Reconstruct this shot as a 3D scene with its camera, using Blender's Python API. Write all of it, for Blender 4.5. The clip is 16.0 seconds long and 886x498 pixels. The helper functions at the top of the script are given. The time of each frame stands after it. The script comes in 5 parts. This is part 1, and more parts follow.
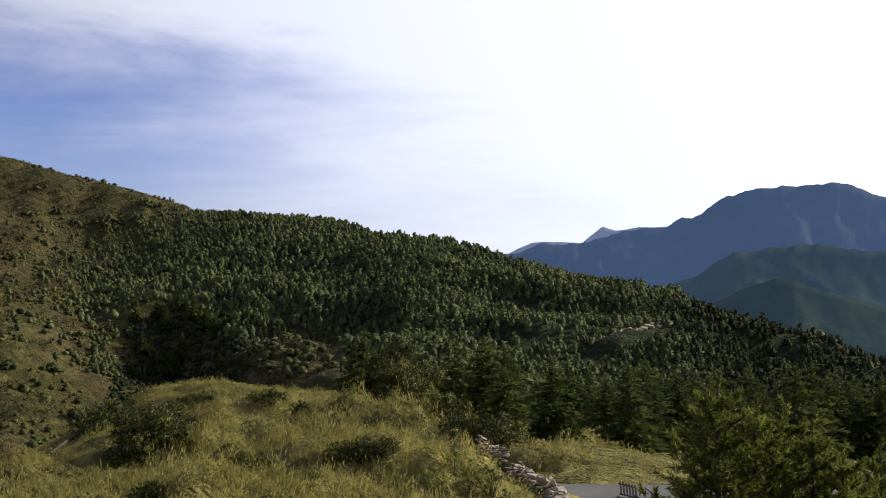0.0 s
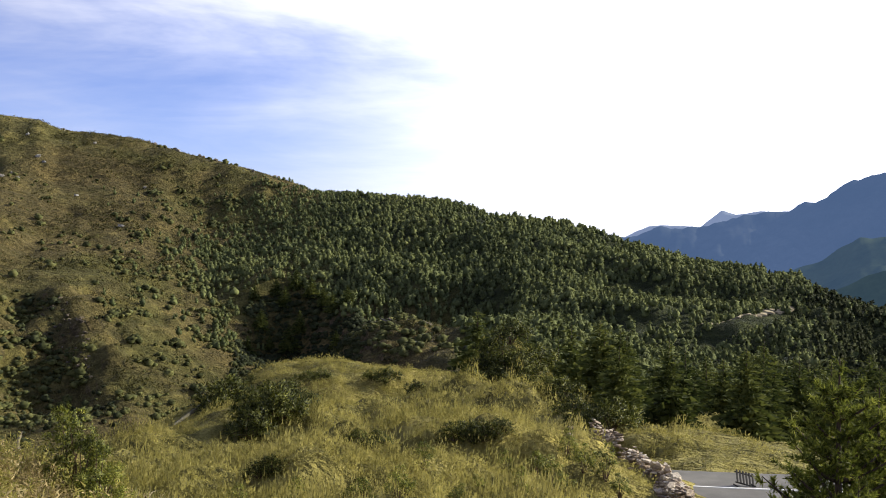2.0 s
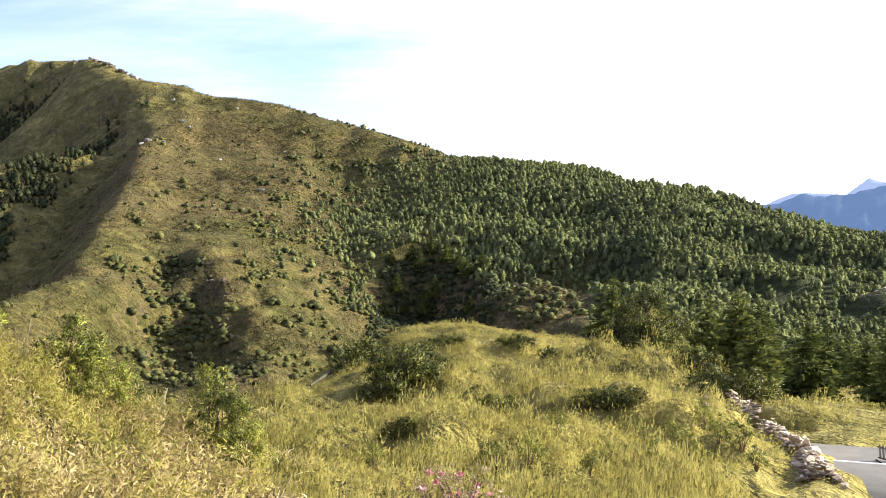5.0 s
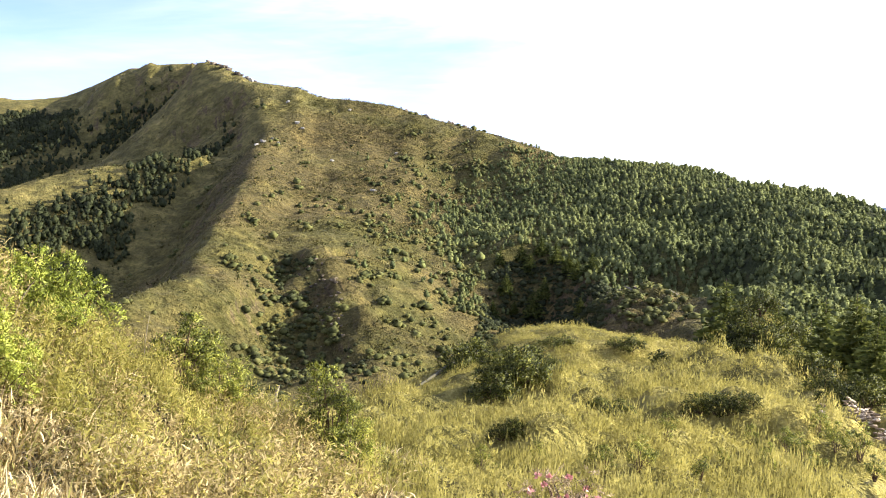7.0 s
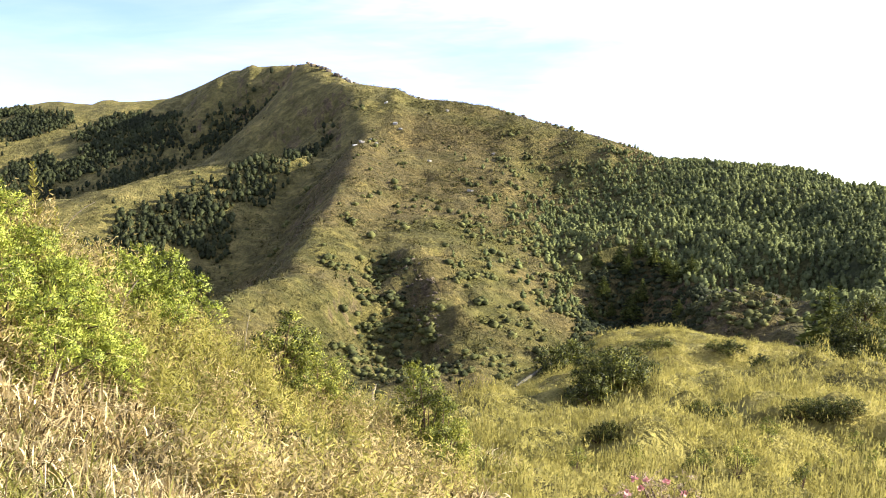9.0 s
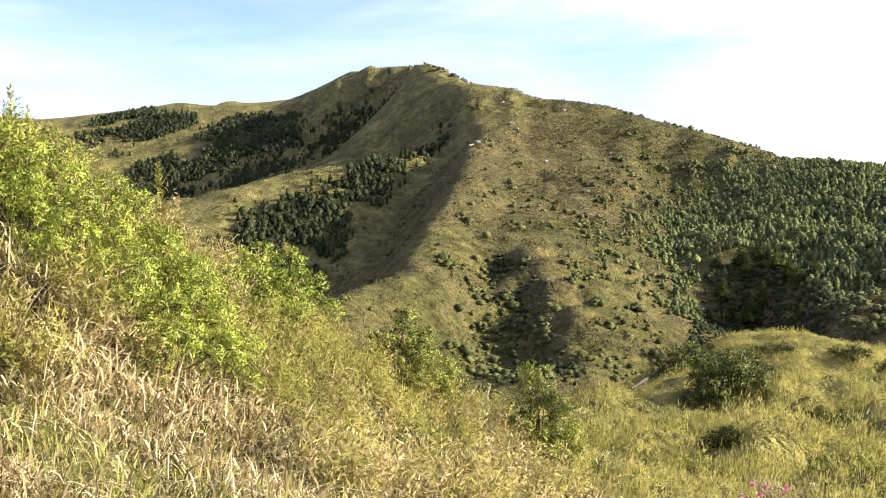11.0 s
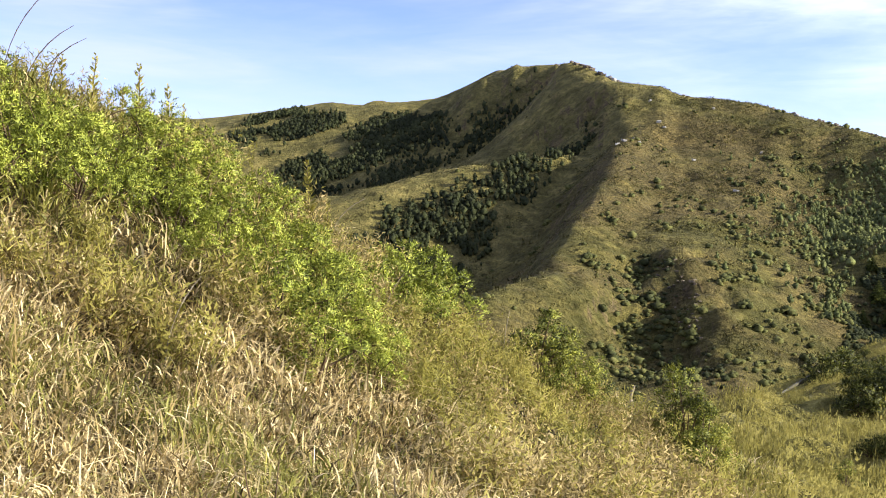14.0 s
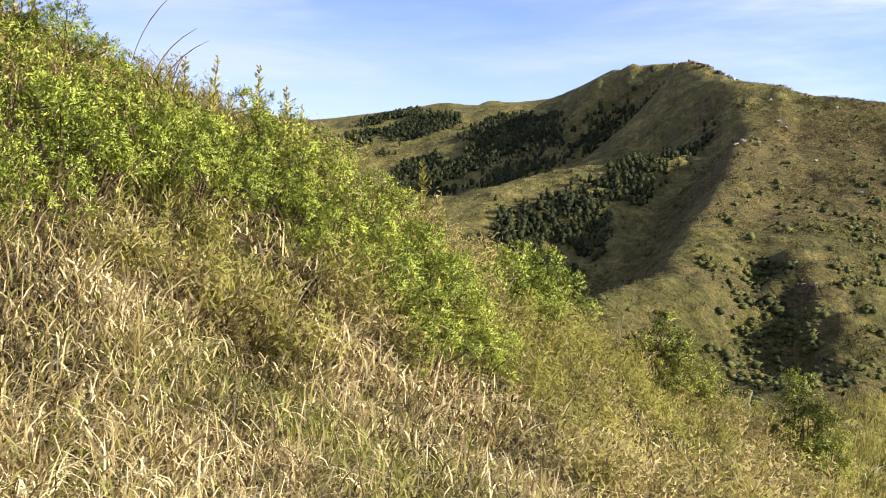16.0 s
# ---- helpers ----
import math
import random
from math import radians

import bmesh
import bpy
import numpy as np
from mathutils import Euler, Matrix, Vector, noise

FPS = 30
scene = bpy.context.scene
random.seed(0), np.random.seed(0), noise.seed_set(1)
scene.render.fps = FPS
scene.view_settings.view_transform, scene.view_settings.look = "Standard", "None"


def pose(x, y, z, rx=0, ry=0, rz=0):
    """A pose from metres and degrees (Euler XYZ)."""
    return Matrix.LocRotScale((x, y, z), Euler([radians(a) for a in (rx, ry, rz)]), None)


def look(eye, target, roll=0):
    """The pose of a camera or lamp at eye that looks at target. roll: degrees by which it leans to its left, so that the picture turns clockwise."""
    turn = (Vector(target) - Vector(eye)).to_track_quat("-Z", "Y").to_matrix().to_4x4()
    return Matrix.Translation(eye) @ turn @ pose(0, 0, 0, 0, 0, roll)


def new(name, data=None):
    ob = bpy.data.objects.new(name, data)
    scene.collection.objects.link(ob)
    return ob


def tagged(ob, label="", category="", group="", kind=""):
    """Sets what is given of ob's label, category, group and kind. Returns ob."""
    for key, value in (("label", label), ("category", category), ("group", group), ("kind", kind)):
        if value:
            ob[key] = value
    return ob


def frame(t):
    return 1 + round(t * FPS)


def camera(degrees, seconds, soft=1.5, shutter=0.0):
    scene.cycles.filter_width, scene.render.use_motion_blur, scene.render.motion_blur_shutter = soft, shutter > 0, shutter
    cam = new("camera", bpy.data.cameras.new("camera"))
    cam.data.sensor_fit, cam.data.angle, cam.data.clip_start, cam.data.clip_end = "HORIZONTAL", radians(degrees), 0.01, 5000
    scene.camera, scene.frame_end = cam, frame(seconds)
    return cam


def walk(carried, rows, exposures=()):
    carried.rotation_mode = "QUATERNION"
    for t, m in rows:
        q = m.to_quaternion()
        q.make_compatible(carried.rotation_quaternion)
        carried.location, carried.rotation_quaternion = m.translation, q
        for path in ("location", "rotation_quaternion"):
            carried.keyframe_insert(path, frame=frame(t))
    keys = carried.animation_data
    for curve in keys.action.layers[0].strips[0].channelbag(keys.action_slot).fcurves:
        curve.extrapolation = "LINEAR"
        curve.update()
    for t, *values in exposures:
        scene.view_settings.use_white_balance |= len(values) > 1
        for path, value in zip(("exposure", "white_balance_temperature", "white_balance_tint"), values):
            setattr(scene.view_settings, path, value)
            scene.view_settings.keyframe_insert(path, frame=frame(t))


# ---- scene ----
# A lookout on a mountain ridge: a hand-held pan from a far valley, over a grassy knoll and a wooded hill,
# to the steep grass slope beside the camera.
cam = camera(40.0, 16.0, soft=1.0)
EYE = 1.6
# seconds, yaw, pitch, lean
TURNS = [
    (0.0, -0.000, 0.000, 0.000), (0.5, 2.800, -0.039, -0.179), (1.0, 2.930, -0.082, -0.217), (1.5, 3.920, -0.312, -0.306),
    (2.0, 5.421, -0.886, -0.619), (2.5, 6.114, -1.190, -0.821), (3.0, 7.015, -1.582, -0.917), (3.5, 7.955, -2.119, -1.012),
    (4.0, 9.270, -2.390, -1.030), (6.5, 15.464, -2.666, -1.168), (7.0, 16.912, -2.645, -1.249), (7.5, 18.087, -2.604, -1.223),
    (8.0, 19.054, -2.678, -1.283), (8.5, 20.028, -2.689, -1.284), (9.0, 21.465, -2.723, -1.369), (11.5, 27.909, -2.917, -1.514),
    (12.0, 28.856, -2.979, -1.555), (12.5, 30.076, -3.029, -1.621), (13.0, 30.935, -3.028, -1.631), (13.5, 32.159, -3.048, -1.680),
    (14.0, 33.682, -3.110, -1.735), (14.5, 34.770, -3.154, -1.773), (15.0, 36.017, -3.178, -1.812), (15.5, 37.637, -3.248, -1.826),
    (16.0, 39.048, -3.270, -1.857)]
# seconds, stops, kelvin, tint: the camera opens up as it turns away from the bright sky
EXPOSURES = [(0.0, -0.14, 6150, 8), (0.5, -0.07, 6150, 8), (1.5, 0.30, 6200, 8), (2.5, 0.62, 6300, 8), (3.5, 1.0, 6400, 8), (4.0, 1.22, 6400, 8), (6.5, 1.66, 6400, 8),
             (9.0, 1.7, 6400, 8), (11.5, 1.49, 6400, 8), (13.0, 1.27, 6350, 8), (16.0, 1.08, 6300, 8)]
walk(cam, [(t, pose(0, 0, EYE, 90 + p, 0, y) @ pose(0, 0, 0, 0, 0, -l)) for t, y, p, l in TURNS], EXPOSURES)

# ---- sky and sun ----
SUN_BEARING, SUN_HEIGHT = -62.0, 26.0      # degrees; bearings are counted to the left of the first view


def heading(bearing, height):
    b, h = radians(bearing), radians(height)
    return Vector((-math.sin(b) * math.cos(h), math.cos(b) * math.cos(h), math.sin(h)))


sun = new("sun", bpy.data.lights.new("sun", "SUN"))
sun.data.energy, sun.data.angle, sun.data.color = 5.0, radians(0.6), (1.0, 0.90, 0.70)
sun.matrix_world = look(heading(SUN_BEARING, SUN_HEIGHT) * 200, (0, 0, 0))


class Nodes:
    """A few short words for building a node tree."""

    def __init__(self, tree):
        self.tree = tree
        tree.nodes.clear()

    def add(self, kind, ins=(), **settings):
        n = self.tree.nodes.new(kind)
        if "operation" in settings:
            n.operation = settings["operation"]
        if "use_clamp" in settings:
            n.use_clamp = settings["use_clamp"]
        if "data_type" in settings:
            n.data_type, n.blend_type = settings["data_type"], settings["blend_type"]
        if "interpolation_type" in settings:
            n.interpolation_type = settings["interpolation_type"]
        for key, value in dict(ins).items():
            if isinstance(value, bpy.types.NodeSocket):
                self.tree.links.new(value, n.inputs[key])
            else:
                n.inputs[key].default_value = value
        return n

    def noise(self, vector, scale, detail=4.0, rough=0.55, distort=0.0):
        return self.add("ShaderNodeTexNoise", {"Vector": vector, "Scale": scale, "Detail": detail, "Roughness": rough, "Distortion": distort}).outputs["Fac"]

    def ramp(self, fac, stops):
        n = self.add("ShaderNodeValToRGB", {"Fac": fac})
        e = n.color_ramp.elements
        while len(e) < len(stops):
            e.new(0.5)
        for el, (at, col) in zip(e, stops):
            el.position, el.color = at, (*col, 1) if len(col) == 3 else col
        return n.outputs["Color"]

    def maths(self, op, a, b=0.0, clamp=False):
        return self.add("ShaderNodeMath", {0: a, 1: b}, operation=op, use_clamp=clamp).outputs[0]

    def mix(self, fac, a, b, blend="MIX"):
        return self.add("ShaderNodeMix", {0: fac, 6: a, 7: b}, data_type="RGBA", blend_type=blend).outputs[2]

    def span(self, value, lo, hi, to_lo=0.0, to_hi=1.0):
        return self.add("ShaderNodeMapRange", {"Value": value, "From Min": lo, "From Max": hi, "To Min": to_lo, "To Max": to_hi}, interpolation_type="SMOOTHSTEP").outputs[0]


world = bpy.data.worlds.new("sky")
scene.world = world
world.use_nodes = True
w = Nodes(world.node_tree)
sky = w.add("ShaderNodeTexSky")
sky.sky_type, sky.sun_disc = "NISHITA", False
sky.sun_elevation, sky.sun_rotation = radians(SUN_HEIGHT), radians(-SUN_BEARING)
sky.altitude, sky.air_density, sky.dust_density, sky.ozone_density = 3000.0, 1.0, 0.6, 1.5
way = w.add("ShaderNodeTexCoord").outputs["Generated"]
# thin high cloud: streaks stretched along the sky, thickening to a bright veil round the sun
streak_at = w.add("ShaderNodeMapping", {"Vector": way, "Rotation": (0, 0.12, radians(20)), "Scale": (1.0, 1.0, 5.0)}).outputs[0]
streaks = w.noise(streak_at, 2.3, 6.0, 0.58, 0.35)
wisps = w.noise(w.add("ShaderNodeMapping", {"Vector": way, "Rotation": (0.1, 0.05, 0.4), "Scale": (1.5, 1.5, 11.0)}).outputs[0], 4.2, 7.0, 0.6, 0.8)
toward = w.add("ShaderNodeVectorMath", {0: way, 1: tuple(heading(-46, 23))}, operation="DOT_PRODUCT").outputs["Value"]
veil = w.span(toward, 0.43, 0.88, 0.0, 0.80)
cover = w.maths("ADD", w.maths("MULTIPLY", streaks, 0.88), w.maths("ADD", veil, w.maths("MULTIPLY", wisps, 0.28)))
# a thicker sheet of cirrus overhead, the bluest sky low over the ridge
height = w.add("ShaderNodeSeparateXYZ", {0: way}).outputs[2]
sheet = w.maths("MULTIPLY", w.span(height, 0.115, 0.21), w.span(streaks, 0.26, 0.58))
cover = w.maths("ADD", cover, w.maths("MULTIPLY", sheet, 0.42))
cover = w.maths("MULTIPLY", w.span(cover, 0.36, 1.18), w.span(height, 0.32, 0.75, 1.0, 0.25))
glow = w.span(toward, 0.1, 0.9, 7.4, 18.0)
cloud = w.mix(1.0, (0.94, 0.93, 1.06, 1), w.add("ShaderNodeCombineColor", {0: glow, 1: glow, 2: glow}).outputs[0], "MULTIPLY")
clear = w.mix(1.0, sky.outputs[0], (1.14, 1.07, 1.56, 1), "MULTIPLY")
both = w.mix(cover, clear, cloud)
w.add("ShaderNodeOutputWorld", {"Surface": w.add("ShaderNodeBackground", {"Color": both, "Strength": 0.070}).outputs[0]})


# ---- materials ----
def material(name):
    m = bpy.data.materials.new(name)
    m.use_nodes = True
    return m, Nodes(m.node_tree)


def finish(n, color, rough=0.8, normal=None, metal=0.0, spec=0.3, glow=None, through_leaf=0.0):
    ins = {"Base Color": color, "Roughness": rough, "Metallic": metal, "Specular IOR Level": spec}
    if normal is not None:
        ins["Normal"] = normal
    if glow is not None:
        ins["Emission Color"], ins["Emission Strength"] = glow[0], glow[1]
    out = n.add("ShaderNodeBsdfPrincipled", ins).outputs[0]
    if through_leaf:
        back = n.add("ShaderNodeBsdfTranslucent", {"Color": color}).outputs[0]
        out = n.add("ShaderNodeMixShader", {0: through_leaf, 1: out, 2: back}).outputs[0]
    n.add("ShaderNodeOutputMaterial", {"Surface": out})


def leaf_material(name, dark, mid, light, patch=0.4, thin=0.3, rough=0.55, spread=0.6, grain=0.0, relief=0.0):
    """Leaves, needles and blades: each island has its own tone, and tone drifts over the plants."""
    m, n = material(name)
    one = n.add("ShaderNodeNewGeometry")
    drift = n.noise(one.outputs["Position"], patch, 3.0)
    tone = n.maths("ADD", n.maths("MULTIPLY", one.outputs["Random Per Island"], spread), n.maths("MULTIPLY", n.maths("SUBTRACT", drift, 0.5), 1.6))
    tone = n.maths("ADD", tone, 0.5 - spread / 2)
    if grain:
        tone = n.maths("ADD", tone, n.maths("MULTIPLY", n.maths("SUBTRACT", n.noise(one.outputs["Position"], grain, 3.0, 0.7), 0.5), 1.5))
    bump = None
    if relief:
        bump = n.add("ShaderNodeBump", {"Height": n.noise(one.outputs["Position"], grain * 1.4, 4.0, 0.75), "Strength": 1.0, "Distance": relief}).outputs[0]
    finish(n, n.ramp(tone, [(0.0, dark), (0.5, mid), (1.0, light)]), rough, bump, spec=0.25, through_leaf=thin)
    return m


def bark_material(name, dark, light):
    m, n = material(name)
    at = n.add("ShaderNodeTexCoord").outputs["Object"]
    long = n.add("ShaderNodeMapping", {"Vector": at, "Scale": (1, 1, 0.25)}).outputs[0]
    f = n.noise(long, 24.0, 5.0)
    bump = n.add("ShaderNodeBump", {"Height": f, "Strength": 0.7, "Distance": 0.02}).outputs[0]
    finish(n, n.ramp(f, [(0.3, dark), (0.7, light)]), 0.9, bump)
    return m


def ground_material():
    """Mountain grassland: olive turf, straw-coloured and brown patches, bare earth on the steep places."""
    m, n = material("mountain_turf")
    geo = n.add("ShaderNodeNewGeometry")
    at = geo.outputs["Position"]
    wide, middle, fine = n.noise(at, 0.012, 5.0, 0.6, 0.3), n.noise(at, 0.11, 6.0, 0.68), n.noise(at, 0.9, 5.0, 0.7)
    turf = n.ramp(middle, [(0.28, (0.046, 0.045, 0.014)), (0.48, (0.094, 0.089, 0.028)), (0.72, (0.172, 0.151, 0.052))])
    heath = n.ramp(fine, [(0.3, (0.060, 0.050, 0.020)), (0.7, (0.162, 0.130, 0.054))])
    earth = n.ramp(fine, [(0.25, (0.060, 0.043, 0.027)), (0.75, (0.165, 0.125, 0.080))])
    face = n.span(n.add("ShaderNodeSeparateXYZ", {0: at}).outputs[0], -305.0, -262.0)
    bright = n.ramp(middle, [(0.25, (0.076, 0.072, 0.024)), (0.5, (0.155, 0.138, 0.048)), (0.75, (0.250, 0.210, 0.082))])
    c = n.mix(n.maths("MULTIPLY", n.span(wide, 0.40, 0.58), face), n.mix(face, bright, turf), heath)
    close = n.span(n.add("ShaderNodeVectorMath", {0: at}, operation="LENGTH").outputs["Value"], 150.0, 120.0)
    sward = n.ramp(n.noise(at, 0.5, 5.0, 0.65), [(0.3, (0.110, 0.100, 0.030)), (0.5, (0.220, 0.196, 0.060)), (0.72, (0.33, 0.290, 0.098))])
    c = n.mix(close, c, sward)
    # near thatch, toned dark for the shade in gaps between the blades
    shaded_thatch = n.ramp(n.noise(at, 3.0, 4.0, 0.6), [(0.3, (0.018, 0.014, 0.007)), (0.7, (0.070, 0.054, 0.025))])
    c = n.mix(n.span(n.add("ShaderNodeVectorMath", {0: at}, operation="LENGTH").outputs["Value"], 27.0, 18.0), c, shaded_thatch)
    # mossy undergrowth on the floor of the woods
    xyz = n.add("ShaderNodeSeparateXYZ", {0: at}).outputs
    east = n.maths("ADD", xyz[0], n.maths("MULTIPLY", xyz[1], 0.085))
    high = n.maths("MULTIPLY", n.span(n.maths("ADD", xyz[0], n.maths("MULTIPLY", xyz[1], 0.20)), -8.0, 12.0), n.span(xyz[1], 450.0, 485.0))
    floor = n.maths("MULTIPLY", n.maths("MAXIMUM", n.span(east, -6.0, 10.0), high), n.maths("SUBTRACT", 1.0, close))
    moss = n.ramp(middle, [(0.3, (0.018, 0.024, 0.010)), (0.55, (0.050, 0.060, 0.022)), (0.75, (0.105, 0.108, 0.040))])
    c = n.mix(floor, c, moss)
    up = n.add("ShaderNodeSeparateXYZ", {0: geo.outputs["True Normal"]}).outputs[2]
    steep = n.maths("MULTIPLY", n.span(up, 0.70, 0.52), n.maths("MULTIPLY", n.span(middle, 0.42, 0.60), n.maths("SUBTRACT", 1.0, close)))
    c = n.mix(steep, c, earth)
    c = n.mix(0.8, c, n.ramp(n.noise(at, 0.045, 7.0, 0.72, 0.5), [(0.32, (0.5, 0.52, 0.5)), (0.5, (1.0, 1.0, 1.0)), (0.68, (1.7, 1.6, 1.5))]), "MULTIPLY")
    c = n.mix(0.55, c, n.ramp(fine, [(0.2, (0.35, 0.35, 0.35)), (0.8, (1.35, 1.35, 1.3))]), "MULTIPLY")
    c = n.mix(0.75, c, n.ramp(n.noise(at, 0.32, 6.0, 0.75, 0.4), [(0.34, (0.42, 0.43, 0.42)), (0.5, (0.95, 0.95, 0.95)), (0.68, (1.55, 1.5, 1.4))]), "MULTIPLY")
    bumpy = n.maths("ADD", n.maths("MULTIPLY", middle, 5.0), n.maths("MULTIPLY", fine, 1.1))
    finish(n, c, 0.95, n.add("ShaderNodeBump", {"Height": bumpy, "Strength": 0.9, "Distance": 1.0}).outputs[0], spec=0.1)
    return m


def stone_material(name, dark, mid, light):
    m, n = material(name)
    at = n.add("ShaderNodeTexCoord").outputs["Object"]
    own = n.add("ShaderNodeObjectInfo").outputs["Random"]
    f, g = n.noise(at, 5.0, 6.0, 0.6), n.noise(at, 28.0, 4.0)
    tone = n.maths("ADD", n.maths("MULTIPLY", f, 0.6), n.maths("MULTIPLY", own, 0.45))
    c = n.mix(0.4, n.ramp(tone, [(0.2, dark), (0.5, mid), (0.85, light)]), n.ramp(g, [(0.3, (0.5, 0.5, 0.5)), (0.7, (1.2, 1.2, 1.2))]), "MULTIPLY")
    finish(n, c, 0.85, n.add("ShaderNodeBump", {"Height": f, "Strength": 0.6, "Distance": 0.05}).outputs[0])
    return m


def asphalt_material():
    m, n = material("worn_asphalt")
    at = n.add("ShaderNodeNewGeometry").outputs["Position"]
    f, g = n.noise(at, 40.0, 3.0), n.noise(at, 0.7, 5.0)
    c = n.mix(0.5, n.ramp(g, [(0.3, (0.070, 0.067, 0.062)), (0.7, (0.14, 0.132, 0.12))]), n.ramp(f, [(0.3, (0.6, 0.6, 0.6)), (0.7, (1.3, 1.3, 1.3))]), "MULTIPLY")
    finish(n, c, 0.85, n.add("ShaderNodeBump", {"Height": f, "Strength": 0.3, "Distance": 0.01}).outputs[0])
    return m


def plain_material(name, dark, light, scale=6.0, rough=0.7, metal=0.0):
    m, n = material(name)
    f = n.noise(n.add("ShaderNodeNewGeometry").outputs["Position"], scale, 5.0)
    finish(n, n.ramp(f, [(0.3, dark), (0.7, light)]), rough, n.add("ShaderNodeBump", {"Height": f, "Strength": 0.3, "Distance": 0.02}).outputs[0], metal)
    return m


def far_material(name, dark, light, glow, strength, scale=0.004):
    """A distant range whose haze of blue air is put in as a glow."""
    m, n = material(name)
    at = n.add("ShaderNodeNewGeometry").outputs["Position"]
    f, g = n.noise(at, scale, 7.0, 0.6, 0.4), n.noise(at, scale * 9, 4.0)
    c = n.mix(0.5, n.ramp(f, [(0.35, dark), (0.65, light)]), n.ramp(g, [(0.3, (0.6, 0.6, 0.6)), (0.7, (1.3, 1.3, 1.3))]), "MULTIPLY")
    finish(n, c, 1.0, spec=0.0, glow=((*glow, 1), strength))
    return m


TURF = ground_material()
BAMBOO = leaf_material("dwarf_bamboo", (0.120, 0.120, 0.026), (0.35, 0.318, 0.074), (0.58, 0.505, 0.16), 0.35, 0.35, 0.7, 0.45)
TURFED = leaf_material("bamboo_tuft", (0.170, 0.155, 0.040), (0.335, 0.298, 0.085), (0.46, 0.405, 0.142), 0.30, 0.45, 0.9, 0.2)
STRAW = leaf_material("dry_grass", (0.052, 0.036, 0.014), (0.33, 0.246, 0.100), (0.80, 0.665, 0.385), 0.9, 0.12, spread=1.0)
GREEN_BLADE = leaf_material("green_grass", (0.050, 0.055, 0.012), (0.205, 0.200, 0.042), (0.42, 0.385, 0.11), 0.9, 0.2)
LEAF = leaf_material("shrub_leaf", (0.040, 0.052, 0.008), (0.212, 0.258, 0.031), (0.44, 0.475, 0.078), 1.6, 0.16, 0.55, 0.9)
DARK_LEAF = leaf_material("dark_shrub_leaf", (0.016, 0.022, 0.005), (0.052, 0.064, 0.011), (0.22, 0.226, 0.040), 0.7, 0.2, 0.6, 1.0)
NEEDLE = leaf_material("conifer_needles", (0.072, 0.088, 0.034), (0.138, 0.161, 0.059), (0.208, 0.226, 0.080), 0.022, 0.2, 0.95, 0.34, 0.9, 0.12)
# the needles again, with the shade of gully and backlit trees put in
SHADE_NEEDLE = leaf_material("shade_toned_needles", (0.015, 0.021, 0.009), (0.040, 0.049, 0.019), (0.080, 0.090, 0.034), 0.022, 0.2, 0.95, 0.45, 1.2, 0.25)
PINE_NEEDLE = leaf_material("pine_needles", (0.036, 0.048, 0.010), (0.135, 0.158, 0.024), (0.31, 0.325, 0.058), 0.8, 0.5, 0.6, 0.8)
LAYERED = leaf_material("layered_conifer", (0.028, 0.040, 0.011), (0.070, 0.086, 0.020), (0.15, 0.162, 0.040), 0.15, 0.3, 0.95, 0.8)
HILL_TUFT = leaf_material("hillside_grass", (0.050, 0.048, 0.015), (0.108, 0.100, 0.034), (0.200, 0.175, 0.064), 0.03, 0.2, 0.9, 0.7)
HEATH = leaf_material("brown_heath", (0.036, 0.037, 0.013), (0.089, 0.086, 0.029), (0.174, 0.155, 0.055), 0.05, 0.25, 0.95, 0.7, 0.9)
SCRUB_LEAF = leaf_material("face_scrub", (0.036, 0.043, 0.014), (0.092, 0.100, 0.032), (0.180, 0.178, 0.058), 0.10, 0.2, 0.95, 0.7, 0.6)
PINK = leaf_material("pink_blossom", (0.48, 0.17, 0.18), (0.68, 0.34, 0.34), (0.84, 0.62, 0.58), 2.0, 0.3)
MID_LEAF = leaf_material("hollow_shrub_leaf", (0.026, 0.036, 0.006), (0.128, 0.150, 0.023), (0.38, 0.388, 0.064), 1.2, 0.22, 0.55, 1.0)
FADED_LEAF = leaf_material("faded_leaf", (0.10, 0.075, 0.035), (0.27, 0.20, 0.11), (0.50, 0.40, 0.28), 1.5, 0.35, 0.6, 0.9)
BARK = bark_material("pine_bark", (0.035, 0.025, 0.018), (0.12, 0.085, 0.06))
PALE_WOOD = bark_material("weathered_wood", (0.16, 0.13, 0.09), (0.42, 0.36, 0.27))
TWIG = bark_material("shrub_twig", (0.05, 0.032, 0.02), (0.15, 0.10, 0.06))
STONE = stone_material("slate_rubble", (0.13, 0.092, 0.062), (0.43, 0.345, 0.25), (0.82, 0.74, 0.60))
CRAG = stone_material("crag_stone", (0.10, 0.09, 0.08), (0.28, 0.26, 0.23), (0.62, 0.60, 0.55))
BROWN_ROCK = stone_material("brown_rock", (0.042, 0.035, 0.025), (0.130, 0.105, 0.073), (0.27, 0.22, 0.16))
GREY_LOG = bark_material("mossy_log", (0.035, 0.033, 0.018), (0.09, 0.080, 0.045))
DRY_BAMBOO = leaf_material("dry_bamboo", (0.13, 0.100, 0.035), (0.38, 0.295, 0.115), (0.62, 0.500, 0.250), 0.8, 0.3, 0.6, 0.9)
ASPHALT = asphalt_material()
LINE_PAINT = plain_material("white_road_paint", (0.62, 0.62, 0.60), (0.82, 0.82, 0.80), 9.0)
DARK_METAL = plain_material("dark_painted_steel", (0.022, 0.021, 0.02), (0.045, 0.042, 0.038), 12.0, 0.95, 0.0)
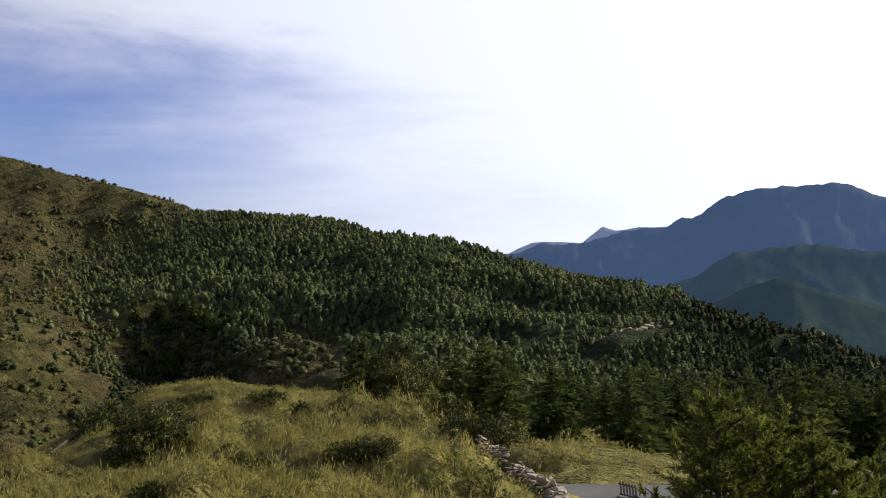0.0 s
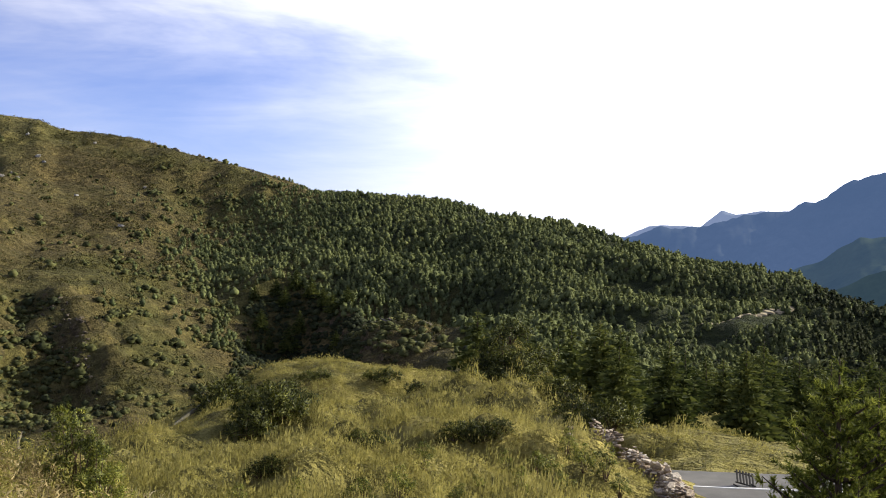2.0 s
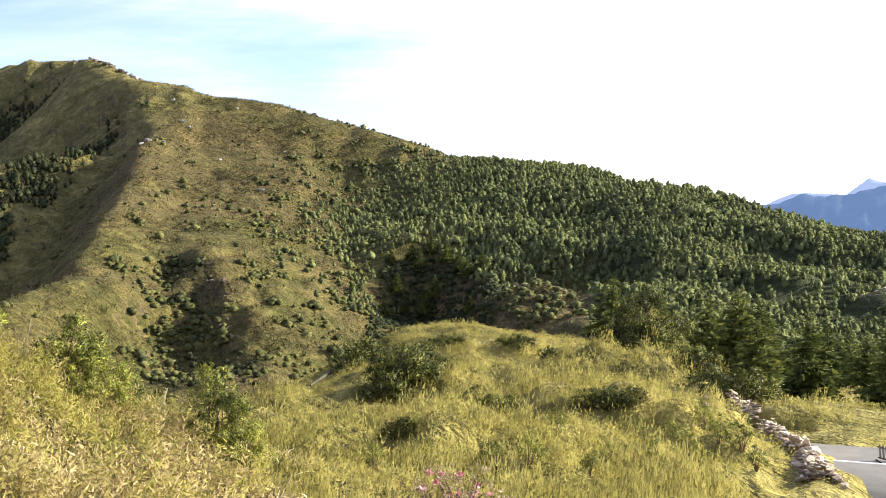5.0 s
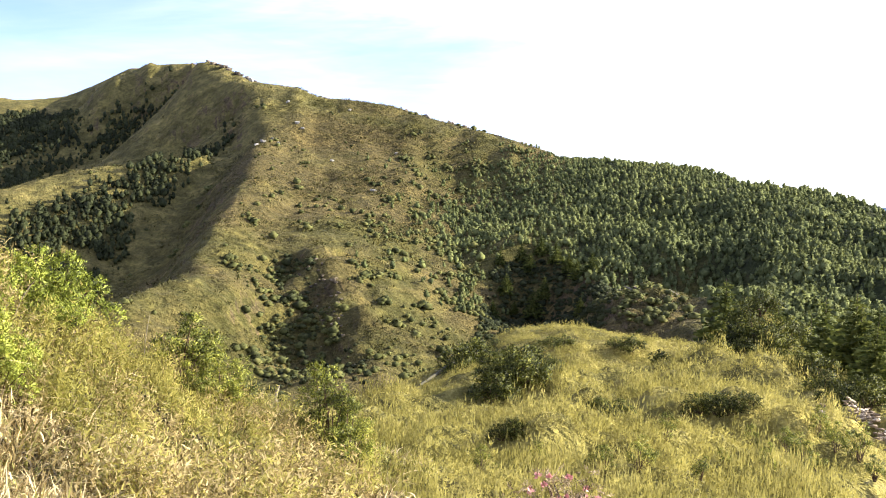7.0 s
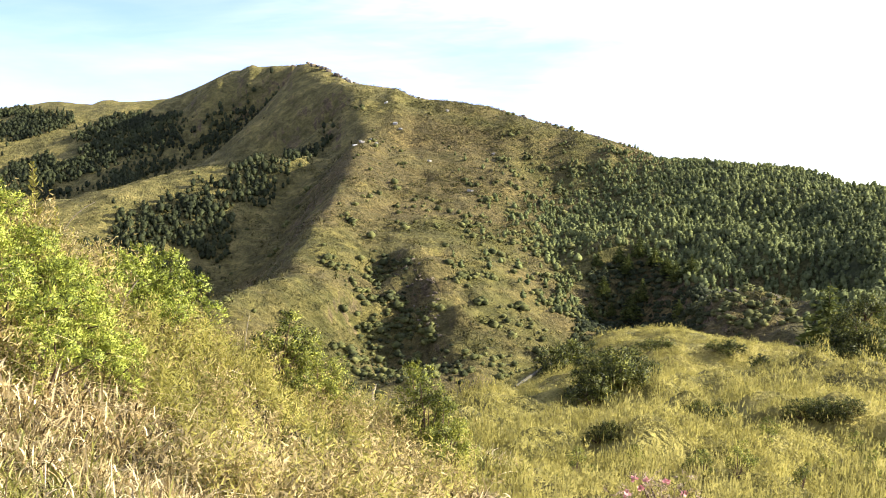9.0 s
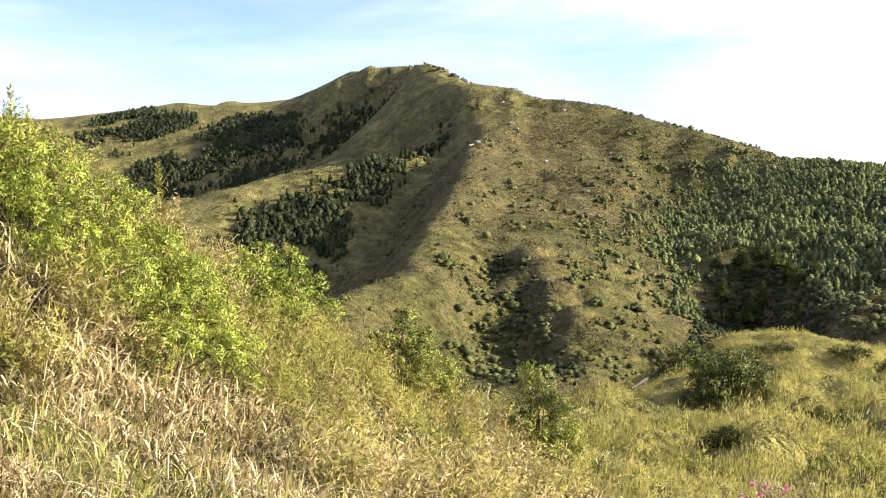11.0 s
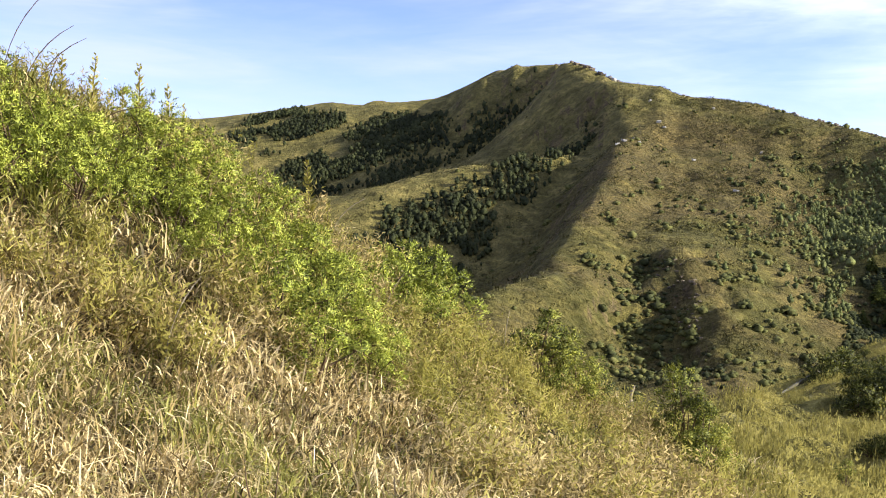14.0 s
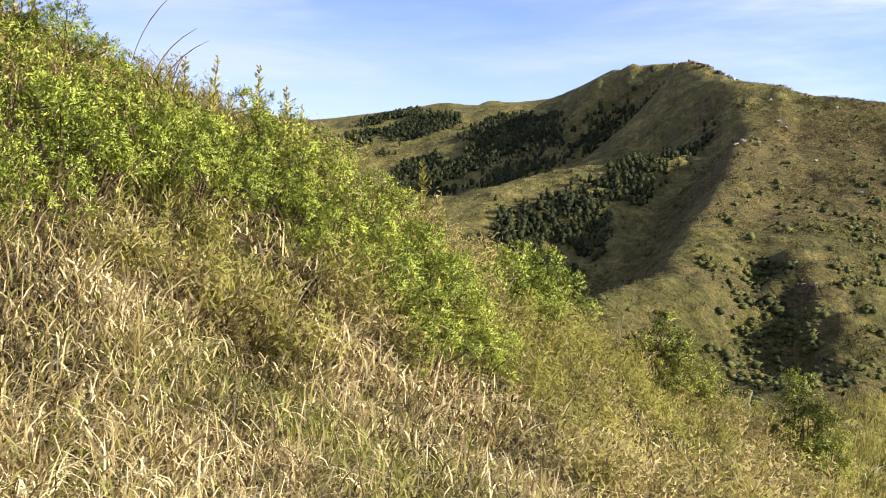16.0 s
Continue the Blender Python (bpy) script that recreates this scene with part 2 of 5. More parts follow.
EARTH = plain_material("bare_earth", (0.16, 0.13, 0.08), (0.36, 0.31, 0.21), 0.5, 0.95)

# ---- mesh helpers ----
rng = np.random.default_rng(7)


def mesh_of(name, verts, faces, mat, smooth=False, normals=None):
    """A mesh from an array of vertices and one of triangles or quads; normals: of the foliage mass round each vertex."""
    verts, faces = np.asarray(verts, np.float32), np.asarray(faces, np.int32)
    if normals is not None:
        # turn each leaf's face outwards
        a, b, c = (verts[faces[:, q]] for q in range(3))
        inward = (np.cross(b - a, c - a) * normals[faces].sum(1)).sum(1) < 0
        faces[inward] = faces[inward][:, ::-1]
    k = faces.shape[1]
    me = bpy.data.meshes.new(name)
    me.vertices.add(len(verts))
    me.vertices.foreach_set("co", verts.ravel())
    me.loops.add(faces.size)
    me.loops.foreach_set("vertex_index", faces.ravel())
    me.polygons.add(len(faces))
    me.polygons.foreach_set("loop_start", np.arange(0, faces.size, k, dtype=np.int32))
    me.polygons.foreach_set("loop_total", np.full(len(faces), k, np.int32))
    me.materials.append(mat)
    me.update(calc_edges=True)
    if normals is not None:
        me.polygons.foreach_set("use_smooth", np.ones(len(faces), bool))
        me.normals_split_custom_set_from_vertices(normals.tolist())
        return me
    me.validate()
    if smooth:
        me.polygons.foreach_set("use_smooth", np.ones(len(faces), bool))
    return me


def part(name, me, parent, label=""):
    ob = new(name, me)
    ob.parent = parent
    return tagged(ob, label)


def thing(name, at, label, category, group="", turn=0.0, size=1.0):
    ob = new(name)
    ob.empty_display_size = 0.2
    ob.matrix_basis = pose(at[0], at[1], at[2], 0, 0, turn) @ Matrix.Scale(size, 4)
    return tagged(ob, label, category, group)


def join(pieces):
    """Joins (verts, faces) pairs."""
    vs, fs, off = [], [], 0
    for v, f in pieces:
        vs.append(v)
        fs.append(np.asarray(f) + off)
        off += len(v)
    return np.concatenate(vs), np.concatenate(fs)


def bulge(v, middle, up):
    """The normals of a rounded mass of foliage about its middle, tilted upwards."""
    n = unit(v - np.asarray(middle))
    n[..., 2] += up
    return unit(n)


def spread(templates, places, sizes, turns, soft=None):
    """Many turned and scaled copies of a few (verts, faces) templates, joined; soft: the height of the mass's middle and the tilt, for its normals."""
    pick = rng.integers(0, len(templates), len(places))
    vs, fs, ns, off = [], [], [], 0
    for k, (tv, tf) in enumerate(templates):
        who = np.nonzero(pick == k)[0]
        if not len(who):
            continue
        c, s = np.cos(turns[who])[:, None], np.sin(turns[who])[:, None]
        size = sizes[who]
        size = size[:, None, None] if size.ndim == 1 else size[:, None, :]
        v = tv[None] * size
        x, y = v[..., 0] * c - v[..., 1] * s, v[..., 0] * s + v[..., 1] * c
        v = np.stack([x, y, v[..., 2]], -1)
        if soft:
            ns.append(bulge(v, np.array([0, 0, soft[0]]) * size[..., -1:], soft[1]).reshape(-1, 3))
        v += places[who][:, None, :]
        vs.append(v.reshape(-1, 3))
        fs.append((tf[None] + (np.arange(len(who)) * len(tv))[:, None, None]).reshape(-1, tf.shape[1]) + off)
        off += len(who) * len(tv)
    return (np.concatenate(vs), np.concatenate(fs)) + ((np.concatenate(ns),) if soft else ())


def unit(v):
    return v / np.maximum(np.linalg.norm(v, axis=-1, keepdims=True), 1e-9)


def leaves(base, way, length, width, gen, fold=0.25):
    """Pointed leaves: two triangles each, folded along the midrib."""
    way = unit(way)
    side = unit(np.cross(way, unit(gen.normal(size=way.shape))))
    lift = np.cross(side, way)
    length, width = np.asarray(length)[:, None], np.asarray(width)[:, None]
    mid = base + way * length * 0.45
    v = np.stack([base, mid + side * width / 2 + lift * width * fold, base + way * length, mid - side * width / 2 + lift * width * fold], 1).reshape(-1, 3)
    i = np.arange(len(base))[:, None] * 4
    return v, np.concatenate([i + [0, 1, 2], i + [0, 2, 3]])


def blades(base, height, lean, width, gen):
    """Arching grass blades in three lengths (five triangles each)."""
    n = len(base)
    a = gen.uniform(0, 2 * np.pi, n)
    side = np.stack([np.cos(a), np.sin(a), 0 * a], 1) * np.asarray(width)[:, None] / 2
    lean3 = np.concatenate([lean, np.zeros((n, 1))], 1)
    bow = np.clip(np.linalg.norm(lean, axis=1), 0, 1.3)
    rows = []
    for f, wd in ((0.0, 0.7), (0.36, 1.0), (0.70, 0.85), (1.0, 0.0)):
        p = base + np.array([0, 0, 1.0]) * (height * (f - 0.58 * bow * f ** 2.3))[:, None] + lean3 * (height * (0.25 * f + 0.75 * f ** 1.9))[:, None]
        rows += [p - side * wd, p + side * wd] if wd else [p]
    v = np.stack(rows, 1).reshape(-1, 3)
    i = np.arange(n)[:, None] * 7
    return v, np.concatenate([i + q for q in ([0, 1, 3], [0, 3, 2], [2, 3, 5], [2, 5, 4], [4, 5, 6])])


def spikes(base, way, length, width, gen):
    """Slim pointed leaves, one triangle each."""
    n = len(base)
    d = unit(np.asarray(way, float))
    side = unit(np.cross(d, gen.normal(size=(n, 3)))) * (np.asarray(width) * 0.5)[:, None]
    v = np.stack([base - side, base + side, base + d * np.asarray(length)[:, None]], 1).reshape(-1, 3)
    return v, np.arange(3 * n).reshape(n, 3)


def tube(points, radii, sides=6):
    """A tapering stem through the points."""
    points = np.asarray(points, float)
    d = unit(np.gradient(points, axis=0))
    ref = np.where(np.abs(d[:, 2:3]) < 0.9, np.array([[0, 0, 1.0]]), np.array([[1.0, 0, 0]]))
    u = unit(np.cross(d, ref))
    v = np.cross(d, u)
    a = np.linspace(0, 2 * np.pi, sides, endpoint=False)
    ring = points[:, None] + np.asarray(radii)[:, None, None] * (u[:, None] * np.cos(a)[None, :, None] + v[:, None] * np.sin(a)[None, :, None])
    f = []
    for k in range(len(points) - 1):
        for j in range(sides):
            p, q = k * sides + j, k * sides + (j + 1) % sides
            f += [[p, q, q + sides], [p, q + sides, p + sides]]
    return ring.reshape(-1, 3), np.array(f)


# ---- the ground: ridges, spurs, gullies and edges as lines of (bearing, distance, height) from the lookout ----
MAIN_RIDGE = [(47.23, 1334, 54), (44.36, 1307, 61.3), (41.53, 1280, 72.1), (39.16, 1267, 80.8), (37.7, 1254, 74.7), (37.09, 1254, 80.3),
              (35.98, 1240, 76.6), (34.23, 1200, 80.8), (32.97, 1174, 93.3), (31.45, 1147, 107.5), (29.65, 1032, 102.1), (27.96, 829, 85),
              (27.17, 810, 80.2), (25.98, 790, 69.7), (23.87, 770, 65.3), (22.8, 755, 58.2), (21.21, 740, 55.9), (19.35, 720, 51.6),
              (17.22, 700, 42.7), (14.58, 680, 34.6), (12.6, 662, 27), (11.6, 652, 22.8)]
WOODED_RIDGE = [(11.39, 650, 23.1), (8.03, 640, 18), (5.41, 620, 15.8), (2.76, 600, 8.4), (0.37, 580, 6.9), (-2.55, 560, -1.1),
                (-5.73, 530, -11.8), (-8.61, 500, -16.1), (-13.22, 450, -22.4), (-16.45, 400, -26.0), (-17.64, 390, -26.0), (-20, 370, -26.8), (-30, 340, -33)]
SPUR_SHADE = [(27.3, 620, 2), (28.6, 560, -20), (30.0, 500, -37), (31.6, 450, -48), (33.6, 425, -55)]
SPUR = [(27.57, 815, 82.0), (26.49, 740, 57.4), (25.41, 660, 32.1), (25.79, 620, 22.4), (26.41, 540, 1.0), (27.43, 480, -12.2),
        (28.7, 420, -26.1), (30.52, 390, -30.6), (32.71, 370, -33.3), (35.36, 340, -40.6)]
GULLY = [(26.44, 650, 18.0), (29.03, 608, -10.1), (31.59, 562, -35.2), (33.1, 516, -54.7), (35.35, 465, -70.1)]
MID_RIDGE = [(26.45, 668, 23.8), (28.28, 656, 18.9), (29.83, 650, 13.2), (31.9, 645, 10.8), (34.18, 640, 5.0), (36.18, 620, -4.0), (38.38, 590, -17.3), (40.3, 560, -30.2)]
UPPER_GULLY = [(28.6, 880, 70.2), (29.1, 880, 59.7), (29.7, 875, 48), (30.9, 860, 34.3), (32.2, 840, 17.1), (36.68, 810, -8.1), (39.59, 780, -32.7)]
UPPER_FOOT = [(26.9, 735, 30), (29.0, 738, 20), (31.6, 745, 14)]
UPPER_SPUR = [(33.46, 997, 59.1), (34.97, 980, 50.5), (36.71, 963, 44.4), (39.14, 952, 26.8), (40.81, 941, 13.4)]
FACE = [(17.9, 640, 19), (19.5, 560, -2.7), (22.13, 500, -12.8), (22.9, 455, -19.5)]
DRAW = [(16.87, 620, 5.2), (15.75, 530, -19), (15.3, 480, -33), (15.0, 452, -43)]
RAVINE = [(14.6, 470, -47.5), (13.5, 468, -47), (12.0, 462, -46), (10.9, 448, -44)]
RAVINE_RIM = [(14.2, 512, -16.8), (13.0, 512, -16.8), (11.6, 502, -19.5), (10.6, 485, -23.6), (9.8, 462, -27.5)]
VALLEY = [(14.57, 405, -50), (16.64, 365, -52), (18.73, 335, -54.5), (20.86, 312, -54), (24.89, 300, -50), (28.36, 292, -46)]
CRAG_RIB = [(9.71, 440, -25.4), (8.64, 436, -28.7), (7.32, 430, -32.8), (6.25, 424, -37.8), (5.32, 418, -42.3)]
CRAG_FACE = [(9.62, 426, -28.7), (9.5, 395, -33.0), (9.4, 352, -37)]
CRAG_SHADE = [(11.3, 425, -46), (10.6, 385, -48), (10.2, 350, -50)]
CRAG_EAST = [(8.5, 452, -34), (6.6, 442, -43), (5.2, 436, -48)]
RIB = [(23.3, 452, -23.3), (22.45, 436, -26.3), (21.8, 420, -30.1), (21.6, 396, -39.3), (21.3, 382, -43.1), (20.1, 358, -48.5), (19.1, 332, -52.6)]
RIB_GULLY = [(24.41, 456, -26.4), (25.17, 425, -36.8), (25.79, 385, -45.9), (26.28, 345, -53.7)]
WOOD_MIDDLE = [(8.81, 530, -9), (4.88, 480, -18), (-0.43, 430, -21), (-5.73, 380, -27), (-10.93, 330, -29), (-15.96, 280, -30), (-19.81, 260, -31), (-30, 250, -34)]
WOOD_FOOT = [(9.5, 320, -46), (4.35, 300, -34), (-0.43, 260, -30), (-5.73, 200, -27), (-10.93, 170, -24), (-15.96, 150, -23), (-19.81, 140, -22), (-30, 130, -22)]
HOLLOW = [(30, 150, -36), (24, 170, -42), (18, 185, -44), (12, 190, -38), (6, 165, -30), (1, 135, -23), (-4, 100, -17), (-9, 85, -14), (-16, 75, -12), (-30, 70, -12)]
LEFT_HOLLOW = [(21.5, 105, -19), (28, 90, -19), (36, 80, -17), (46, 70, -13), (60, 70, -6)]
KNOLL_EDGE = [(20.86, 62, -9.6), (19.4, 70, -10.9), (18.08, 80, -11.8), (16.89, 92, -12.6), (15.97, 98, -12.5), (14.79, 106, -11.7), (14.26, 109, -11.5), (13.61, 112, -10.9), (12.15, 115, -10.8), (11.09, 115, -10.7), (9.77, 113, -10.8), (8.45, 110, -10.9), (6.37, 104, -10.5), (4.96, 98, -9.9), (3.82, 92, -9.8), (1.7, 84, -9.4), (-0.43, 72, -8.4), (-1.76, 52, -6.9)]
KNOLL_MIDDLE = [(18.17, 48, -7.8), (15.53, 62, -9.6), (12.92, 76, -10.6), (10.35, 86, -10.8), (7.8, 76, -9.4), (-0.43, 44, -5.8)]
TERRACE = [(7.2, 74, -9.3), (6, 71, -8.6), (3.5, 68, -7.8), (1.2, 66, -7.3), (-0.25, 62, -7.1), (-1.4, 56, -7.1)]
TERRACE_DIP = [(5.2, 79, -9.4), (3.2, 78, -9.2), (0.8, 75, -8.8)]
TERRACE_FOOT = [(6.2, 62, -8.7), (4.8, 59, -8.5), (3.2, 57, -8.2), (1.2, 56, -7.6), (0, 53, -7)]
KNOLL_FRONT = [(23.49, 24, -4.0), (19.46, 30, -5.3), (15.48, 38, -6.5), (11.55, 42, -7.0), (7.7, 42, -6.8), (3.97, 40, -6.3), (2.23, 36, -5.7), (-1.76, 38, -5.8)]
FORE = [(26.12, 14, -2.4), (20.75, 17, -3.1), (15.4, 20, -3.85), (7.59, 21, -3.9), (2.65, 23, -4.2), (-1.76, 30, -5.2)]
NEAR_EDGE = [(66, 14.5, 3.6), (59.19, 14, 3.0), (56.81, 13.6, 2.7), (54.35, 13.5, 2.2), (51.08, 14, 1.9), (47.19, 15, 1.75), (44.02, 15.5, 1.62), (42.4, 15.7, 1.2),
             (40.79, 16, 0.92), (37.81, 17, 0.3), (34.84, 18, -0.1), (32.36, 19, -1.0), (29.16, 20, -1.65), (25.24, 22, -2.6), (22.69, 24, -3.3)]
NEAR_BACK = [(66, 30, 3.5), (56, 26, 1.5), (48, 26, 0.0), (40, 28, -2.5), (34, 32, -6), (29, 36, -8.5), (24, 40, -9.5)]
NEAR_SLOPE = [(66, 7.6, 0.9), (59.05, 7.8, 0.45), (54.17, 8, 0.3), (49.07, 8.5, 0.1), (43.75, 9, -0.25), (38.34, 10, -0.75), (32.96, 11, -1.1), (27.68, 12.5, -1.55), (22.58, 14, -2.0)]
NEAR_FOOT = [(66, 5.2, 0.1), (58.94, 5.3, -0.15), (48.87, 5.6, -0.3), (38.16, 6.2, -0.55), (27.51, 7.5, -0.9), (19.99, 9.5, -1.45), (8, 11, -2.0), (-8, 12, -2.6), (-30, 12, -2.8)]
STAND = [(66, 2, -0.05), (30, 2, -0.1), (0, 2, -0.12), (-30, 2, -0.1)]
WALL_FOOT = [(-1.86, 50, -6.6), (-3.18, 45, -6.6), (-4.75, 39, -6.2), (-6.05, 34.5, -5.9)]
BANK = [(-2.62, 52, -6.6), (-4.44, 47, -6.3), (-6.24, 45, -6.5), (-8.25, 44.5, -6.7)]
ROADBED = [(-7.5, 40, -6.65), (-12, 40, -6.65), (-20, 41, -6.65), (-30, 44, -6.65)]
ROADSIDE = [(-9, 29, -6.6), (-14, 28, -6.6), (-22, 28, -6.6), (-30, 29, -6.6)]
# the land behind the camera, seen by nobody
BEHIND = [[(b, 2, 0), (b, 14, h), (b, 60, h * 3.0), (b, 300, h * 9), (b, 1000, h * 20)] for b, h in ((90, 4.5), (125, 3.0), (165, 0.5), (210, -1.5), (-150, -1.5), (-110, -3), (-70, -4))]
FAR_SIDE = [(b, r * 1.42, h - 0.16 * r) for b, r, h in (MAIN_RIDGE + WOODED_RIDGE)[::2]]
PLAIN = [(b, r, -0.075 * r) for r in (1900, 4800) for b in range(-30, 91, 20)]
# the shaded and the sunny side of the spur's sharp crest
SPUR_LEE = [(b + math.degrees(15 / r), r + 5, h - 13.5) for b, r, h in SPUR[1:9]]
SPUR_SUNNY = [(b - math.degrees(22 / r), r - 6, h - 6.5) for b, r, h in SPUR[2:8]]
RIB_LEE = [(b + math.degrees(10 / r), r + 3, h - 5.5) for b, r, h in RIB[:5]]
# the ridge falls away behind its crest
BACK_SLOPE = [(b, r * 1.06, h - 13) for b, r, h in MAIN_RIDGE]
RIDGES = [RIB_LEE, BACK_SLOPE, SPUR_LEE, SPUR_SUNNY, MAIN_RIDGE, WOODED_RIDGE, SPUR, SPUR_SHADE, GULLY, MID_RIDGE, UPPER_GULLY, UPPER_FOOT, UPPER_SPUR, FACE, RIB, RIB_GULLY, DRAW, RAVINE, RAVINE_RIM, VALLEY, CRAG_RIB, CRAG_FACE, CRAG_SHADE, CRAG_EAST, WOOD_MIDDLE, WOOD_FOOT, HOLLOW, LEFT_HOLLOW,
          KNOLL_EDGE, KNOLL_MIDDLE, TERRACE, TERRACE_DIP, TERRACE_FOOT, KNOLL_FRONT, FORE, NEAR_EDGE, NEAR_BACK, NEAR_SLOPE, NEAR_FOOT, STAND, WALL_FOOT, BANK, ROADBED, ROADSIDE]


def along(line, step=0.025):
    """A terrain line as close-set points of (bearing in radians, log of distance, height over distance)."""
    p = np.array([(radians(b), math.log(r), h / r) for b, r, h in line])
    out = [p[:1]]
    for a, b in zip(p[:-1], p[1:]):
        k = max(1, int(np.hypot(*(b - a)[:2]) / step))
        out.append(a + (b - a) * (np.arange(1, k + 1) / k)[:, None])
    return np.concatenate(out)


KNOTS = np.concatenate([along(q) for q in RIDGES] + [along(q, 0.5) for q in BEHIND] + [np.array([(radians(b), math.log(r), h / r) for b, r, h in FAR_SIDE + PLAIN])])
KNOTS = KNOTS[np.unique(np.round(KNOTS[:, :2] / 0.012), axis=0, return_index=True)[1]]


def reach(a, b):
    return np.sqrt(((a[:, None, :] - b[None, :, :]) ** 2).sum(-1) + 0.005 ** 2)


WEIGHTS = np.linalg.solve(reach(KNOTS[:, :2], KNOTS[:, :2]) - 0.0015 * np.eye(len(KNOTS)), KNOTS[:, 2])
BEARINGS = np.radians(np.concatenate([np.arange(-150, -28, 4.0), np.arange(-27, 66.01, 0.23), np.arange(70, 211, 4.0)]))
LOGS = np.concatenate([np.arange(math.log(0.5), math.log(11), 0.05), np.arange(math.log(11), math.log(300), 0.017), np.arange(math.log(300), math.log(860), 0.010), np.arange(math.log(860), math.log(1450), 0.014), np.arange(math.log(1450), math.log(4900), 0.07)])
GB, GL = np.meshgrid(BEARINGS, LOGS, indexing="ij")
flat = np.stack([GB.ravel(), GL.ravel()], 1)
GH = np.concatenate([reach(flat[i:i + 20000], KNOTS[:, :2]) @ WEIGHTS for i in range(0, len(flat), 20000)]).reshape(GB.shape) * np.exp(GL)
GX, GY = -np.exp(GL) * np.sin(GB), np.exp(GL) * np.cos(GB)


def smooth(v, lo, hi):
    t = np.clip((v - lo) / (hi - lo), 0, 1)
    return t * t * (3 - 2 * t)


def rough_at(x, y, size, octaves, seed):
    return np.array([noise.fractal((a / size + seed, b / size, seed * 1.7), 0.9, 2.1, octaves) for a, b in zip(x.ravel(), y.ravel())]).reshape(x.shape)


R_ = np.exp(GL)
far_part = smooth(R_, 180, 420)
# gullies run down the faces, towards the lookout
runnels = np.array([noise.fractal((b * 22 + 5 * l, l * 7.0 + 2, 4.4), 0.8, 2.1, 4) for b, l in zip(GB.ravel(), GL.ravel())]).reshape(GB.shape)
GH += far_part * (1.4 * rough_at(GX, GY, 95, 4, 3.1) + 2.2 * (0.2 - np.abs(rough_at(GX, GY, 30, 4, 8.4))) + 1.8 * (0.2 - np.abs(runnels)) + 1.3 * rough_at(GX, GY, 9, 4, 6.6))
# folds run down through the woods
folds = smooth(-np.degrees(GB), -14, -10) * smooth(R_, 240, 320) * (1 - smooth(R_, 480, 600))
GH += folds * (9.0 * (0.2 - np.abs(rough_at(GX + 0.5 * GY, GY * 0.6, 85, 3, 2.7))) + 3.0 * rough_at(GX, GY, 32, 3, 7.1))
# small ribs and a knob on the grass slope under the summit
deg = np.degrees(GB)
for rs, bs, rise in (([890, 960, 1030], [30.8, 30.3, 29.9], 7.0), ([890, 960, 1030], [29.3, 28.9, 28.5], 5.0), ([900, 990, 1080], [32.0, 31.6, 31.2], 3.0)):
    GH += rise * np.exp(-((deg - np.interp(R_, rs, bs)) / 0.42) ** 2) * smooth(R_, rs[0] - 20, rs[0] + 30) * (1 - smooth(R_, rs[2] - 40, rs[2] + 20))
GH += 9.0 * np.exp(-((deg - 32.5) / 0.8) ** 2 - ((R_ - 930) / 40) ** 2)
# the crest keeps its drawn height after the roughening
crest = np.array(sorted(MAIN_RIDGE))
for i, bearing in enumerate(np.degrees(BEARINGS)):
    if 11.6 < bearing < 47:
        rr, hh = np.interp(bearing, crest[:, 0], crest[:, 1]), np.interp(bearing, crest[:, 0], crest[:, 2])
        zone = (R_[i] > rr * 0.84) & (R_[i] < rr * 1.2)
        fade = smooth(bearing, 11.6, 12.6) * (1 - smooth(bearing, 45, 47))
        for _ in range(4):
            top = ((GH[i] - 1.6) / R_[i])[zone].max()
            GH[i] += fade * ((hh - 1.6) / rr - top) * R_[i] * np.exp(-((GL[i] - math.log(rr)) / 0.12) ** 2)
mounds = rough_at(GX, GY, 9.0, 4, 5.2)
GH += (1 - 0.75 * smooth(-deg, 3.5, 6.0) * (1 - smooth(R_, 55, 70))) * smooth(R_, 17, 36) * (1 - smooth(R_, 120, 220)) * (1 - 0.6 * smooth(R_, 78, 98)) * (1.3 * mounds + 1.1 * (0.15 - np.abs(rough_at(GX * 0.55, GY, 6.0, 3, 3.7))) + 0.8 * (0.15 - np.abs(rough_at(GX, GY, 4.5, 3, 2.2))) + 0.5 * rough_at(GX, GY, 2.6, 2, 7.7))
GH += 0.14 * rough_at(GX, GY, 1.4, 3, 9.9) * (1 - smooth(R_, 30, 60))

# the knoll keeps its drawn skyline
edge = np.array(sorted(KNOLL_EDGE))
for i, bearing in enumerate(np.degrees(BEARINGS)):
    if 4.6 < bearing < 19:
        rr, hh = np.interp(bearing, edge[:, 0], edge[:, 1]), np.interp(bearing, edge[:, 0], edge[:, 2])
        zone = (R_[i] > rr * 0.86) & (R_[i] < rr * 1.12)
        top = ((GH[i] - 1.6) / R_[i])[zone].max()
        GH[i] += smooth(bearing, 4.6, 5.4) * (1 - smooth(bearing, 18, 19)) * ((hh - 1.6) / rr - top) * R_[i] * np.exp(-((GL[i] - math.log(rr)) / 0.09) ** 2)

# low banks run across the knoll
shifted = R_ + 9 * rough_at(GX, GY, 16, 2, 4.6)
